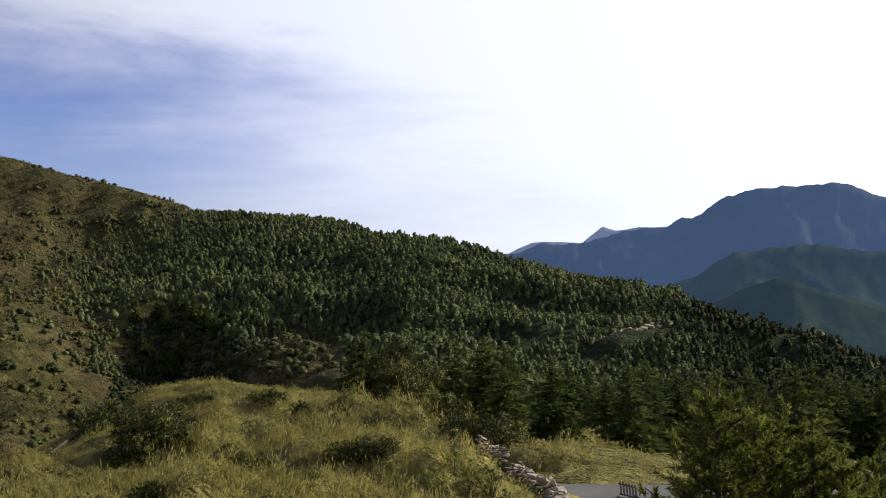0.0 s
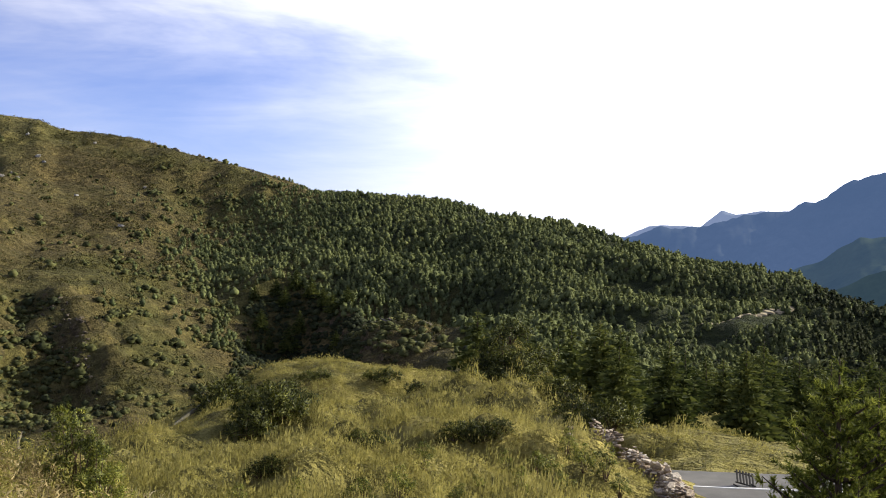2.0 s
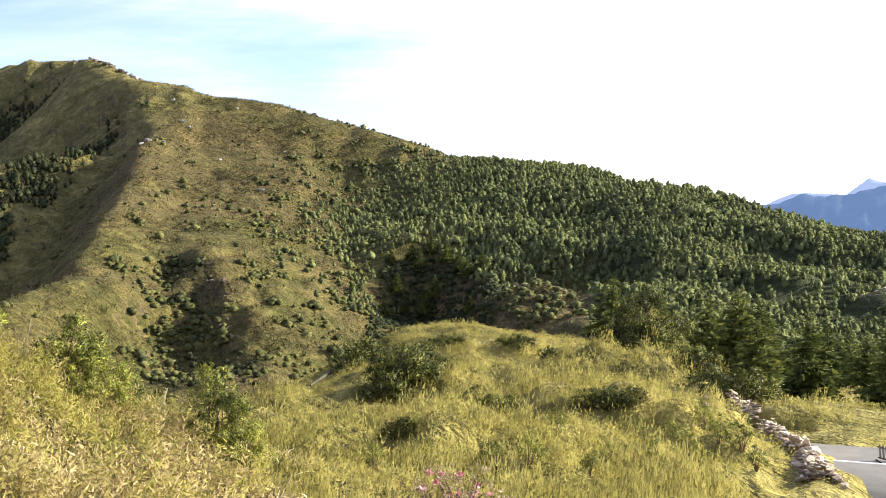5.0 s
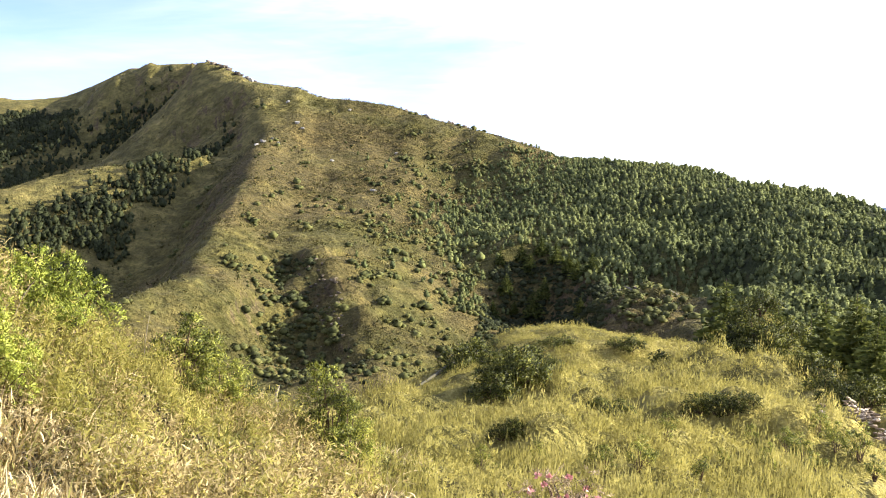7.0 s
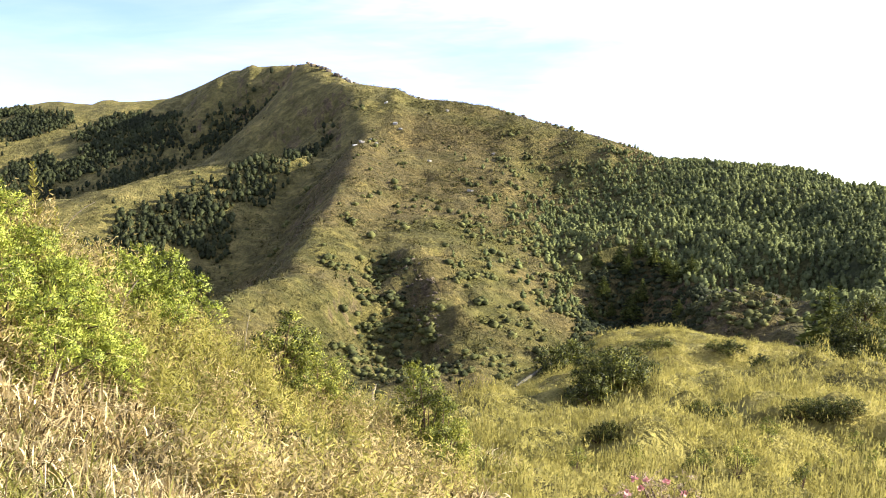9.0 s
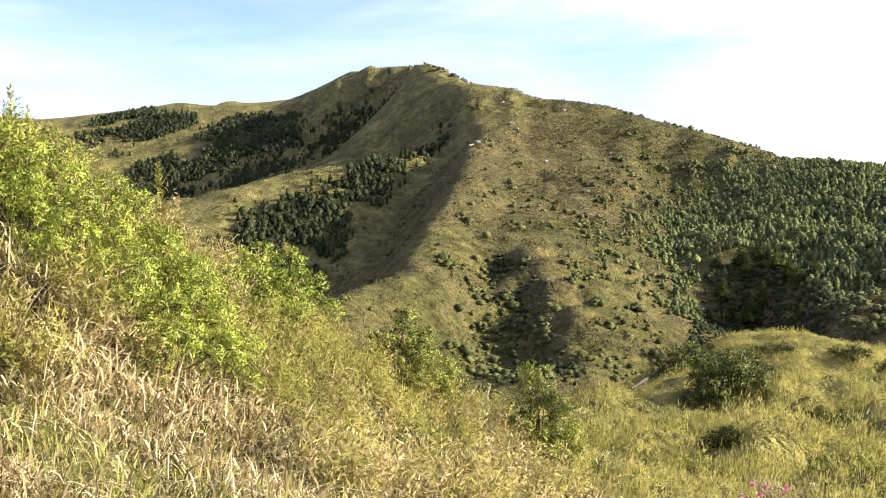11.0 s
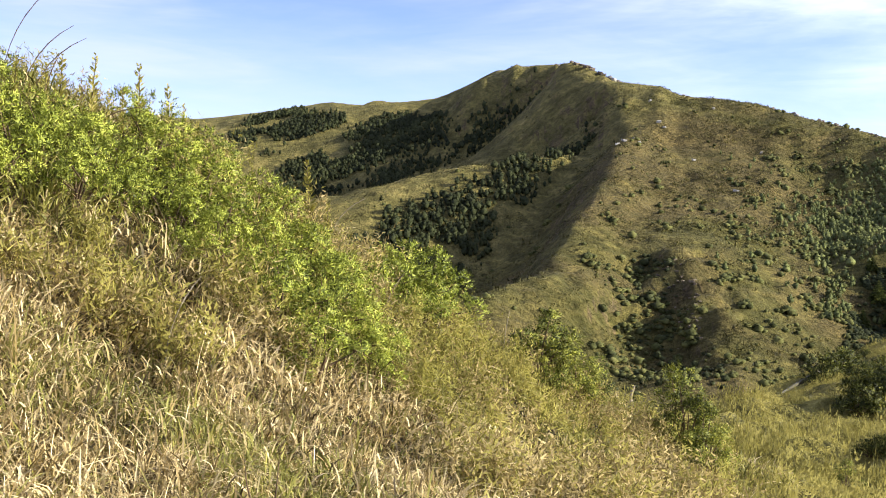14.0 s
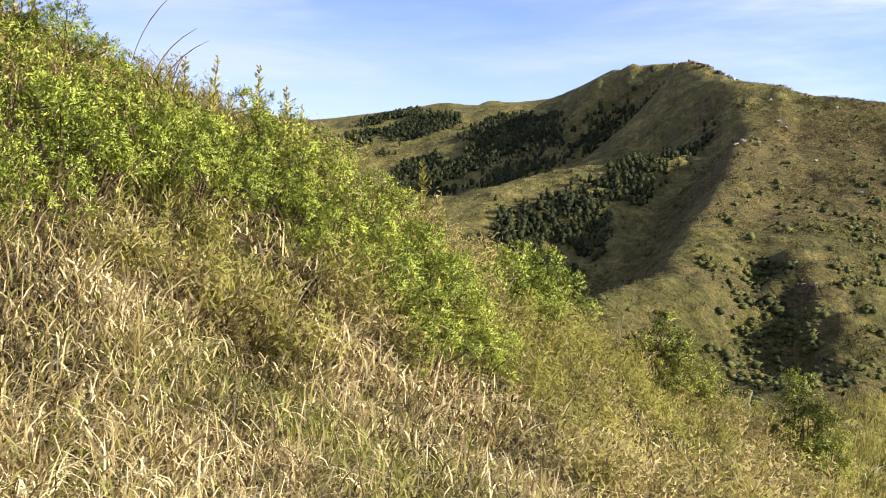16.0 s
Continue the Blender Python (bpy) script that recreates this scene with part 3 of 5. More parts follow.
for start, rise in ((31, 0.35), (41, 0.5), (52, 0.45)):
    GH += rise * np.clip(0.7 + 2 * rough_at(GX, GY, 11, 2, start * 0.7), 0, 1.5) * smooth(shifted, start, start + 1.6) * (1 - smooth(shifted, start + 2, start + 10)) * smooth(np.degrees(GB), -2.5, 0) * (1 - smooth(np.degrees(GB), 20, 24))
# a steep hump at the knoll's far corner
hump = np.hypot((GX + 3.1) / 5.2 + 0.2 * rough_at(GX, GY, 5.0, 3, 1.3), (GY - 88) / 8.0)
GH += 2.9 * (1 - smooth(hump, 0.1, 1.0)) * (R_ < 140)
# the bare rib and its gully are torn
torn = 1 - smooth(np.hypot((np.degrees(GB) - 22.6) / 4.0, (R_ - 400) / 80), 0.5, 1.0)
GH += torn * (5.0 * rough_at(GX, GY, 24, 4, 1.9) + 2.4 * (0.2 - np.abs(rough_at(GX, GY, 9, 3, 4.3))))
# broken ledges on the crag
ledge = (1 - smooth(np.hypot((np.degrees(GB) - 7.9) / 2.6, (R_ - 390) / 62), 0.6, 1.1))
GH += ledge * 4.5 * (0.2 - np.abs(rough_at(GX + 0.8 * GY, (GY + GH * 3) * 0.8, 16, 4, 5.5)))

# the road is let into the slope
ROAD_Z = -6.5


def road_line(x):
    """The y of the road's middle at x."""
    return 36.6 + 0.012 * (x - 8) ** 2


on_road = smooth(GX, 4.3, 5.3) * (1 - smooth(np.abs(GY - road_line(GX)), 5.6, 6.8)) * (1 - smooth(GX, 60, 70))
GH = GH * (1 - on_road) + (ROAD_Z - 0.08) * on_road


def ground_at(x, y):
    """The ground's height at arrays of x and y."""
    b, l = np.arctan2(-x, y), np.log(np.maximum(np.hypot(x, y), 0.51))
    b = np.where(b < BEARINGS[0], b + 2 * np.pi, b)
    i = np.clip(np.searchsorted(BEARINGS, b) - 1, 0, len(BEARINGS) - 2)
    j = np.clip(np.searchsorted(LOGS, l) - 1, 0, len(LOGS) - 2)
    u, v = (b - BEARINGS[i]) / (BEARINGS[i + 1] - BEARINGS[i]), (l - LOGS[j]) / (LOGS[j + 1] - LOGS[j])
    return GH[i, j] * (1 - u) * (1 - v) + GH[i + 1, j] * u * (1 - v) + GH[i, j + 1] * (1 - u) * v + GH[i + 1, j + 1] * u * v


def spot(bearing, distance):
    """Places on the ground, from bearings in degrees and distances."""
    b = np.radians(np.asarray(bearing, float))
    x, y = -np.asarray(distance) * np.sin(b), np.asarray(distance) * np.cos(b)
    return np.stack([x, y, ground_at(np.atleast_1d(x), np.atleast_1d(y)).reshape(x.shape)], -1)


nb, nl = GB.shape
cell = (np.arange(nb - 1)[:, None] * nl + np.arange(nl - 1)[None, :]).ravel()
ground_faces = np.stack([cell, cell + 1, cell + nl + 1, cell + nl], 1)
ring_v = np.stack([GX, GY, GH], -1).reshape(-1, 3)
# close the small ring under the camera
centre = np.concatenate([ring_v, [[0, 0, -0.03]]])
spoke = np.arange(0, nb - 2, 2) * nl
ground_faces = np.concatenate([ground_faces, np.stack([np.full(len(spoke), nb * nl), spoke, spoke + nl, spoke + 2 * nl], 1)])
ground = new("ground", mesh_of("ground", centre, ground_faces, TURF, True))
tagged(ground, "steep grassy mountain slopes with ridges, gullies and a knoll", "ground", kind="structure")


# ---- the far ranges ----
def far_range(name, profile, depth, base, mat, label, bumps, seed):
    """A distant range: a crest line falling towards the viewer in spurs. profile: (bearing, distance, height)."""
    p = np.array(profile, float)
    bs = np.arange(p[0, 0], p[-1, 0], -0.08 if p[-1, 0] < p[0, 0] else 0.08)
    order = np.argsort(p[:, 0])
    r, h = np.interp(bs, p[order, 0], p[order, 1]), np.interp(bs, p[order, 0], p[order, 2])
    rows = []
    for f in np.linspace(-0.25, 1, 46):
        rr = r - depth * f
        x, y = -rr * np.sin(np.radians(bs)), rr * np.cos(np.radians(bs))
        spurs = np.array([abs(noise.fractal((u / 420 + seed, v / 700, seed), 0.9, 2.1, 5)) for u, v in zip(x, y)])
        crest = np.array([noise.fractal((u / 60 + seed, v / 60, seed), 0.9, 2.1, 3) for u, v in zip(x, y)])
        z = h + (base - h) * abs(f) ** 0.9 - bumps * 2.2 * spurs * min(1, 4 * abs(f)) + bumps * 0.15 * crest
        rows.append(np.stack([x, y, z], 1))
    v = np.concatenate(rows)
    n = len(bs)
    c = (np.arange(len(rows) - 1)[:, None] * n + np.arange(n - 1)[None, :]).ravel()
    return tagged(new(name, mesh_of(name, v, np.stack([c, c + 1, c + n + 1, c + n], 1), mat, True)), label, "mountain", kind="structure")


BLUE_RANGE = [(-0.96, 4200, -54.9), (-3.08, 4200, -15.9), (-4.67, 4200, 19.1), (-6.52, 4200, 19.0), (-7.56, 4200, 49.9), (-8.35, 4200, 61.4),
              (-10.03, 4200, 76.5), (-11.95, 4200, 121.8), (-12.51, 4200, 155.8), (-13.22, 4200, 180.0), (-14.47, 4200, 201.7), (-15.71, 4200, 209.9),
              (-17.91, 4200, 220.5), (-18.86, 4200, 197.2), (-20.0, 4200, 173.8), (-24, 4200, 75), (-34, 4200, -60)]
PALE_RANGE = [(-1.5, 4700, -40), (-3.08, 4700, -15.8), (-4.14, 4700, 25.5), (-4.8, 4700, 29.9), (-6.52, 4700, 25.4), (-7.46, 4700, 88.1), (-8.09, 4700, 72.9),
              (-9.13, 4700, 83.5), (-10.42, 4700, 85.3), (-12.21, 4700, 89.0), (-14, 4700, 60)]
GREEN_RANGE = [(-7.0, 2300, -135), (-8.35, 2300, -103), (-10.42, 2300, -65.6), (-11.95, 2300, -44.4), (-13.47, 2300, -4.6), (-14.72, 2300, 2.6), (-16.0, 2300, 5.0),
               (-17.2, 2300, 6.0), (-18.6, 2300, 1.0), (-20.0, 2300, -3.0), (-24.15, 2300, -30), (-34, 2300, -90)]
WOODED_SPUR = [(-11.6, 1750, -92), (-12.6, 1750, -73), (-13.9, 1750, -55), (-15.3, 1750, -40.5), (-16.1, 1750, -41.5), (-17.2, 1750, -55), (-18.6, 1750, -64), (-20, 1750, -78), (-25, 1750, -110), (-30, 1750, -130)]
# each range's haze is a faint blue glow of its own material
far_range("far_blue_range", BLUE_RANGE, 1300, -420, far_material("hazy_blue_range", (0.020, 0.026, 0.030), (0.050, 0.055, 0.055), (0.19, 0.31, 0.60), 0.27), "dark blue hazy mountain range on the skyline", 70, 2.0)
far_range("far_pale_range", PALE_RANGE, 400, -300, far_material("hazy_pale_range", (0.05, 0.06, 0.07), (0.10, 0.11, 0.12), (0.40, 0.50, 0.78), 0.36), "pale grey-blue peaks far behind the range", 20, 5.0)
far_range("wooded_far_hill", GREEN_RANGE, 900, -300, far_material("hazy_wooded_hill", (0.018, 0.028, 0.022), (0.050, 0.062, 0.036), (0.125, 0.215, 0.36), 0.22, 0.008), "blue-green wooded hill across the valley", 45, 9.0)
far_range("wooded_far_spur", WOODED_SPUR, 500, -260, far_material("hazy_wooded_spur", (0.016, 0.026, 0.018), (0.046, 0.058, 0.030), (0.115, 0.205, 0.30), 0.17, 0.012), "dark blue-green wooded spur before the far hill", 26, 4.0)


# ---- plants: the templates ----
def lump(gen, radii, heights, seg, rough):
    """An uneven rounded mass from rings of the given radii and heights, closed at the top."""
    n = len(radii)
    a = np.arange(seg) * 6.283 / seg + gen.normal(0, 0.14, (n, seg)) + (np.arange(n) % 2 * 3.14 / seg)[:, None]
    rad = np.array(radii)[:, None] * gen.uniform(1 - rough, 1 + rough, (n, seg))
    z = np.array(heights)[:, None] + gen.normal(0, 0.03, (n, seg))
    v = np.concatenate([np.stack([rad * np.cos(a), rad * np.sin(a), z], -1).reshape(-1, 3), [[0, 0, heights[-1] + 0.05]]])
    q = np.array([[k * seg + j, k * seg + (j + 1) % seg, k * seg + seg + (j + 1) % seg, k * seg + seg + j] for k in range(n - 1) for j in range(seg)])
    top = np.array([[(n - 1) * seg + j, (n - 1) * seg + (j + 1) % seg, n * seg] for j in range(seg)])
    return v, np.concatenate([q[:, [0, 1, 2]], q[:, [0, 2, 3]], top])


def crown(gen, pointed, sprays=26):
    """A far tree one metre high: an uneven mass of boughs thickly set with tufts of needles."""
    if pointed:
        body = lump(gen, [0.10, 0.21, 0.15, 0.04], [0.05, 0.18, 0.48, 0.84], 5, 0.35)
    else:
        body = lump(gen, [0.12, 0.27, 0.27, 0.10], [0.14, 0.34, 0.62, 0.86], 5, 0.35)
    low, high = gen.integers(5, 15, sprays), gen.integers(10, 20, sprays)
    f = gen.uniform(0, 1, (sprays, 1))
    at = body[0][low] * f + body[0][high] * (1 - f)
    way = unit(at * [1, 1, 0]) + gen.normal(0, 0.4, (sprays, 3)) + [0, 0, 0.15 if pointed else 0.45]
    return join([body, spikes(at * [0.9, 0.9, 1], way, gen.uniform(0.11, 0.19, sprays), gen.uniform(0.13, 0.20, sprays), gen)])


def plume(gen, count, leaf):
    """A bushy tuft of dwarf bamboo, one metre high: slim leaves all over an upright dome."""
    d = unit(gen.normal(size=(count, 3)) * [1, 1, 0.8] + [0, 0, 0.4])
    d[:, 2] = np.abs(d[:, 2])
    base = d * [0.46, 0.46, 0.80] * gen.uniform(0.5, 1.0, (count, 1)) ** 0.6 - [0, 0, 0.06]
    way = d * [0.6, 0.6, 0.3] + gen.normal(0, 0.35, (count, 3)) + [0, 0, 0.8]
    return spikes(base, way, gen.uniform(0.7, 1.35, count) * leaf, gen.uniform(0.26, 0.42, count) * leaf, gen)


def tuft(gen, count, wide=0.5):
    """A tuft of grass one metre high."""
    a = gen.uniform(0, 6.28, count)
    rr = np.sqrt(gen.uniform(0, 1, count)) * wide * 0.45
    base = np.stack([rr * np.cos(a), rr * np.sin(a), np.full(count, -0.1)], 1)
    way = np.stack([np.cos(a) * rr * 1.1, np.sin(a) * rr * 1.1, np.full(count, 1.0)], 1) + gen.normal(0, 0.16, (count, 3))
    return leaves(base, way, gen.uniform(0.65, 1.15, count), gen.uniform(0.10, 0.20, count), gen)


def sprig(gen, count, leaf=1.0):
    """Dwarf bamboo, one metre high: stems with narrow leaves standing out from their upper half."""
    stems = 5
    top = np.stack([gen.normal(0, 0.22, stems), gen.normal(0, 0.22, stems), gen.uniform(0.7, 1.0, stems)], 1)
    which = gen.integers(0, stems, count)
    f = gen.uniform(0.25, 1.0, count)
    base = top[which] * f[:, None] + gen.normal(0, 0.03, (count, 3))
    way = gen.normal(0, 0.75, (count, 3)) + [0, 0, 0.55]
    return spikes(base, way, gen.uniform(0.2, 0.42, count) * leaf, gen.uniform(0.05, 0.09, count) * leaf, gen)


def inside(b, r, corners):
    """Whether points lie in a patch given by its corners in bearing and distance."""
    hit = np.zeros(len(b), bool)
    x0, y0 = np.array(corners[-1], float)
    for x1, y1 in corners:
        cross = ((y1 > r) != (y0 > r)) & (b < (x0 - x1) * (r - y1) / (y0 - y1 + 1e-9) + x1)
        hit ^= cross
        x0, y0 = x1, y1
    return hit


def drifts(p, size, seed):
    return np.array([noise.fractal((x / size + seed, y / size, seed), 0.9, 2.1, 3) for x, y, _ in p])


def stuff(name, pair, mat, label, category, soft=False):
    return tagged(new(name, mesh_of(name, pair[0], pair[1], mat, soft, pair[2] if len(pair) > 2 else None)), label, category, kind="stuff")


# ---- the woods ----
gen = np.random.default_rng(11)
FIRS = [crown(gen, True) for _ in range(5)]
PINES = [crown(gen, False) for _ in range(6)]


def scatter(count, b0, b1, r0, r1, even=True):
    """Random bearings and distances, spread evenly over the ground."""
    b = gen.uniform(b0, b1, count)
    r = np.sqrt(gen.uniform(r0 ** 2, r1 ** 2, count)) if even else np.exp(gen.uniform(math.log(r0), math.log(r1), count))
    return b, r


HILL_WOOD = [(-30, 120), (-20, 118), (-11, 135), (-6, 165), (-1, 205), (3.4, 245), (4.4, 400), (5.2, 421), (7.4, 434), (9.8, 447), (12.8, 460), (15.3, 452), (15.4, 489), (15.9, 521), (16.8, 541), (17.2, 572), (16.2, 611),
             (15.1, 629), (13.8, 639), (12.7, 662), (11.8, 672), (11, 664), (8, 652), (5.4, 632), (2.7, 612), (0.3, 592), (-2.6, 572), (-5.8, 542), (-8.7, 512), (-13.3, 462), (-16.5, 412), (-20, 382), (-30, 352)]
GULLY_WOOD = [(26.8, 700), (28.2, 690), (29.2, 660), (30.3, 652), (31.0, 642), (31.8, 630), (32.9, 620), (33.9, 615), (35.5, 604), (37.1, 588), (38.1, 572), (40, 500), (36, 470), (34.4, 520), (33.1, 538), (32.6, 556), (31.9, 574), (31.2, 595), (30.5, 609), (29.2, 634), (27.6, 680)]
UPPER_WOOD = [(29.2, 892), (29.9, 892), (31.0, 890), (31.9, 894), (32.8, 888), (33.6, 897), (34.4, 945), (35.6, 1020), (36.9, 1006), (37.7, 985), (38.5, 962), (39.6, 942), (41.2, 935), (41.2, 840), (40.4, 800), (39.2, 830), (38.2, 855), (37.1, 885), (35.8, 896), (34.5, 890), (33.6, 879), (32.4, 856), (31.1, 868), (30.1, 872)]
LOW_BAND = [(33.4, 862), (34.5, 868), (35.8, 870), (36.6, 872), (37.4, 838), (36.2, 832), (34.5, 850)]
HIGH_WOOD = [(43.6, 1019), (42.3, 1090), (41.1, 1105), (40.0, 1055), (38.1, 1022), (39.3, 1000), (40.3, 983), (41.8, 967), (43.2, 980)]

b, r = scatter(34000, -22, 21, 118, 680)
keep = inside(b + gen.normal(0, 1, len(b)) * np.interp(b, [10, 14], [0.5, 0.95]), r + gen.normal(0, 7, len(r)), HILL_WOOD)
# single trees stray out over the open face
keep |= (b > 14) & (r > 440) & (r < 640) & (gen.uniform(0, 1, len(b)) < 0.24 * np.exp(-(b - 15.5) / 1.9))
p = spot(b, r)
glade = drifts(p, 55, 4.0)
open_patch = (((b + 8.7) / 2.3) ** 2 + ((r - 373 + 7 * (b + 8.9)) / 11) ** 2 < 1) | (((b + 3.3) / 1.3) ** 2 + ((r - 445) / 9) ** 2 < 1)
crag_gap = inside(b, r, [(9.8, 450), (11.0, 410), (10.4, 335), (4.7, 330), (5.1, 418), (7.3, 431), (8.6, 437)])
thin = gen.uniform(0, 1, len(b)) < np.where(glade > 0.32, 0.35, 1.0) * np.clip(1.5 - (r < 250) * 0.65, 0.25, 1)
ravine = inside(b, r, [(15.3, 450), (14.9, 488), (14.0, 506), (12.9, 505), (11.5, 496), (10.4, 478), (9.8, 455), (10.2, 400), (14.8, 420)]) & (gen.uniform(0, 1, len(b)) < 0.9)
keep &= ~open_patch & ~crag_gap & ~ravine & thin
pw, rw = p[keep], r[keep]
size = np.clip(gen.lognormal(0, 0.26, len(pw)), 0.5, 1.6) * np.interp(rw, [120, 250, 420, 560, 700], [2.7, 3.2, 3.6, 2.9, 1.5])
size *= np.interp(b[keep], [-8, 0], [0.72, 1.0])
half = gen.uniform(0, 1, len(pw)) < np.interp(rw, [240, 340, 500], [1.0, 0.8, 0.68])
turn = gen.uniform(0, 6.28, len(pw))
squat = gen.uniform(0.85, 1.3, len(pw))
pw[:, 2] -= size * 0.14
sizes = np.stack([size * squat, size * squat, size], 1)
# on the lee side most trees are firs with shade put into the needles
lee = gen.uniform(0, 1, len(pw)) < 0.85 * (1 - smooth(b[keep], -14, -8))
stuff("fir_stand", spread(FIRS, pw[lee] - [0, 0, 0.2], sizes[lee] * [1.2, 1.2, 1.1], turn[lee], (0.32, 0.12)), SHADE_NEEDLE, "fir stand on the lee side of the wooded ridge, its needles darkened for shade", "trees")
half &= ~lee
stuff("fir_wood", spread(FIRS, pw[half] - [0, 0, 0.2], sizes[half] * [1.2, 1.2, 1.1], turn[half], (0.32, 0.12)), NEEDLE, "dark green firs growing among the pine wood", "trees")
round_top = ~half & ~lee
stuff("pine_wood", spread(PINES, pw[round_top] - [0, 0, 0.2], sizes[round_top], turn[round_top], (0.42, 0.12)), NEEDLE, "dense dark green pine wood covering the hillside", "trees")

b, r = scatter(37000, 26, 45, 420, 1110)
bj, rj = b + gen.normal(0, 0.3, len(b)), r + gen.normal(0, 6, len(r))
keep = inside(bj, rj, GULLY_WOOD) | inside(bj, rj, UPPER_WOOD) | inside(bj, rj, HIGH_WOOD) | inside(bj, rj, LOW_BAND)
p = spot(b, r)
keep &= drifts(p, 40, 6.0) < 0.3
pw = p[keep]
size = np.minimum(gen.lognormal(0, 0.3, len(pw)) * 3.7, 6.0)
# the gully's shade is put into these darker needles
stuff("gully_wood", spread(PINES[:3] + FIRS[:2], pw - [0, 0, 0.2], size, gen.uniform(0, 6.28, len(pw)), (0.4, 0.4)), SHADE_NEEDLE, "conifer wood filling the shaded gullies, its needles darkened as by shade", "trees")

# shrubs and scrub on the open face
FACE_CLUMPS = [(23.5, 610, 3), (23.7, 568, 3), (19.5, 562, 4), (20.1, 582, 3), (20.4, 532, 4), (20.6, 518, 4), (19.1, 481, 5), (19.4, 465, 5), (20.2, 443, 4), (20.7, 433, 3), (21.1, 445, 2), (18.3, 557, 6), (17.3, 544, 7),
               (17.6, 525, 5), (16.8, 535, 7), (16.5, 518, 7), (16.0, 574, 6), (17.0, 514, 5), (19.2, 507, 4), (20.0, 523, 4), (16.5, 472, 8), (15.9, 455, 8), (15.4, 445, 8), (15.7, 489, 8), (16.7, 450, 6), (19.6, 414, 3), (19.1, 398, 3), (17.8, 427, 4),
               (21.8, 504, 2), (26.0, 494, 4), (26.4, 434, 6), (25.7, 423, 6), (24.9, 446, 6), (24.1, 449, 6), (24.7, 439, 6), (23.1, 446, 4), (15.0, 633, 6), (13.9, 634, 7), (13.4, 647, 6), (16.0, 612, 5), (17.3, 594, 4), (18.1, 597, 4), (14.4, 605, 8),
               (18.7, 632, 4), (18.3, 619, 5), (17.6, 643, 4), (16.8, 634, 4), (16.2, 634, 4), (15.5, 632, 4), (27.8, 619, 3), (28.3, 597, 2), (29.3, 543, 3), (28.8, 586, 2), (24.1, 415, 7), (23.8, 404, 7), (24.9, 400, 7), (22.8, 369, 6), (24.4, 386, 7), (25.1, 364, 7), (23.5, 356, 7), (25.9, 374, 6), (22.5, 399, 5), (22.0, 390, 4), (22.8, 395, 5), (21.7, 363, 5), (20.6, 346, 5), (22.0, 340, 6), (23.3, 416, 5), (24.0, 372, 6), (22.6, 380, 5)]
SCRUB = [(v * [1.5, 1.5, 1.0] - [0, 0, 0.15], f) for v, f in (crown(gen, False, 26) for _ in range(5))]
b, r = scatter(1000, 14, 37, 300, 705)
p = spot(b, r)
edge = np.interp(b, [14, 16.5, 19, 22, 25, 37], [1.0, 1.0, 0.6, 0.34, 0.22, 0.08]) * np.interp(r, [300, 340, 400, 560, 640, 705], [1.6, 1.4, 1.1, 1.0, 0.7, 0.4])
keep = (gen.uniform(0, 1, len(b)) < edge * (0.5 + 1.2 * drifts(p, 35, 2.0))) & ~inside(b, r, GULLY_WOOD)
many = np.repeat(p[keep], gen.integers(1, 6, keep.sum()), 0)
# brush in the gully beside the bare rib
bg, rg = scatter(380, 19, 25.6, 335, 480)
brush = [spot(bg, rg)[inside(bg, rg, [(24.6, 470), (23.4, 455), (22.5, 425), (21.7, 392), (20.4, 358), (19.6, 335), (25.6, 335), (25.6, 385), (25.2, 430)])]]
many[:, :2] += gen.normal(0, 1, (len(many), 2)) * [4.5, 3.5]
# brush filling the draw beside the crag, for the draw's deep shade
bd, rd = scatter(3900, 8.2, 15.8, 330, 505)
brush += [spot(bd, rd)[inside(bd, rd, [(8.3, 426), (9.9, 455), (11.6, 495), (14.4, 500), (15.2, 450), (15.2, 400), (12, 340), (9.2, 330), (8.7, 380)])]]
# low brush on the crag
bc, rc = scatter(420, 5, 10.6, 335, 425)
on_crag = inside(bc, rc, [(9.8, 424), (10.9, 405), (7.6, 330), (4.5, 330), (5.0, 352), (7.2, 396)])
pw = np.concatenate([many, spot(bc[on_crag], rc[on_crag])])
# clumps that stand out on the face: bearing, distance, spread
for bb, rr, wide in FACE_CLUMPS:
    k = int(3 + wide * 2)
    clump = spot(np.full(k, bb), np.full(k, float(rr)))
    clump[:, :2] += gen.normal(0, 0.42 * wide, (k, 2))
    pw = np.concatenate([pw, clump])
pw[:, 2] = ground_at(pw[:, 0], pw[:, 1])
size = np.minimum(gen.lognormal(0, 0.45, len(pw)) * 2.0, 4.2)
size = np.stack([size, size, size * gen.uniform(0.55, 0.95, len(pw))], 1)
stuff("hillside_scrub", spread(SCRUB, pw - [0, 0, 0.1], size, gen.uniform(0, 6.28, len(pw)), (0.3, 0.35)), SCRUB_LEAF, "olive green scrub dotted over the open mountain face", "shrubs")

# the darkened needle colour puts the ravine's and gully's shade into this brush
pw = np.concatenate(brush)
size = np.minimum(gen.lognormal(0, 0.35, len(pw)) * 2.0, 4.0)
stuff("gully_brush", spread(SCRUB, pw - [0, 0, 0.1], np.stack([size, size, size * gen.uniform(0.5, 0.9, len(pw))], 1), gen.uniform(0, 6.28, len(pw)), (0.3, 0.35)), SHADE_NEEDLE, "brush crowding the shaded ravine and gully, shade put into its colour", "shrubs")

# low brown heath all over the open face
HEATHER = [plume(gen, 15, 0.42) for _ in range(6)]
b, r = scatter(30000, 14.5, 38, 300, 760)
bc, rc = scatter(900, 4.8, 10.2, 335, 440)
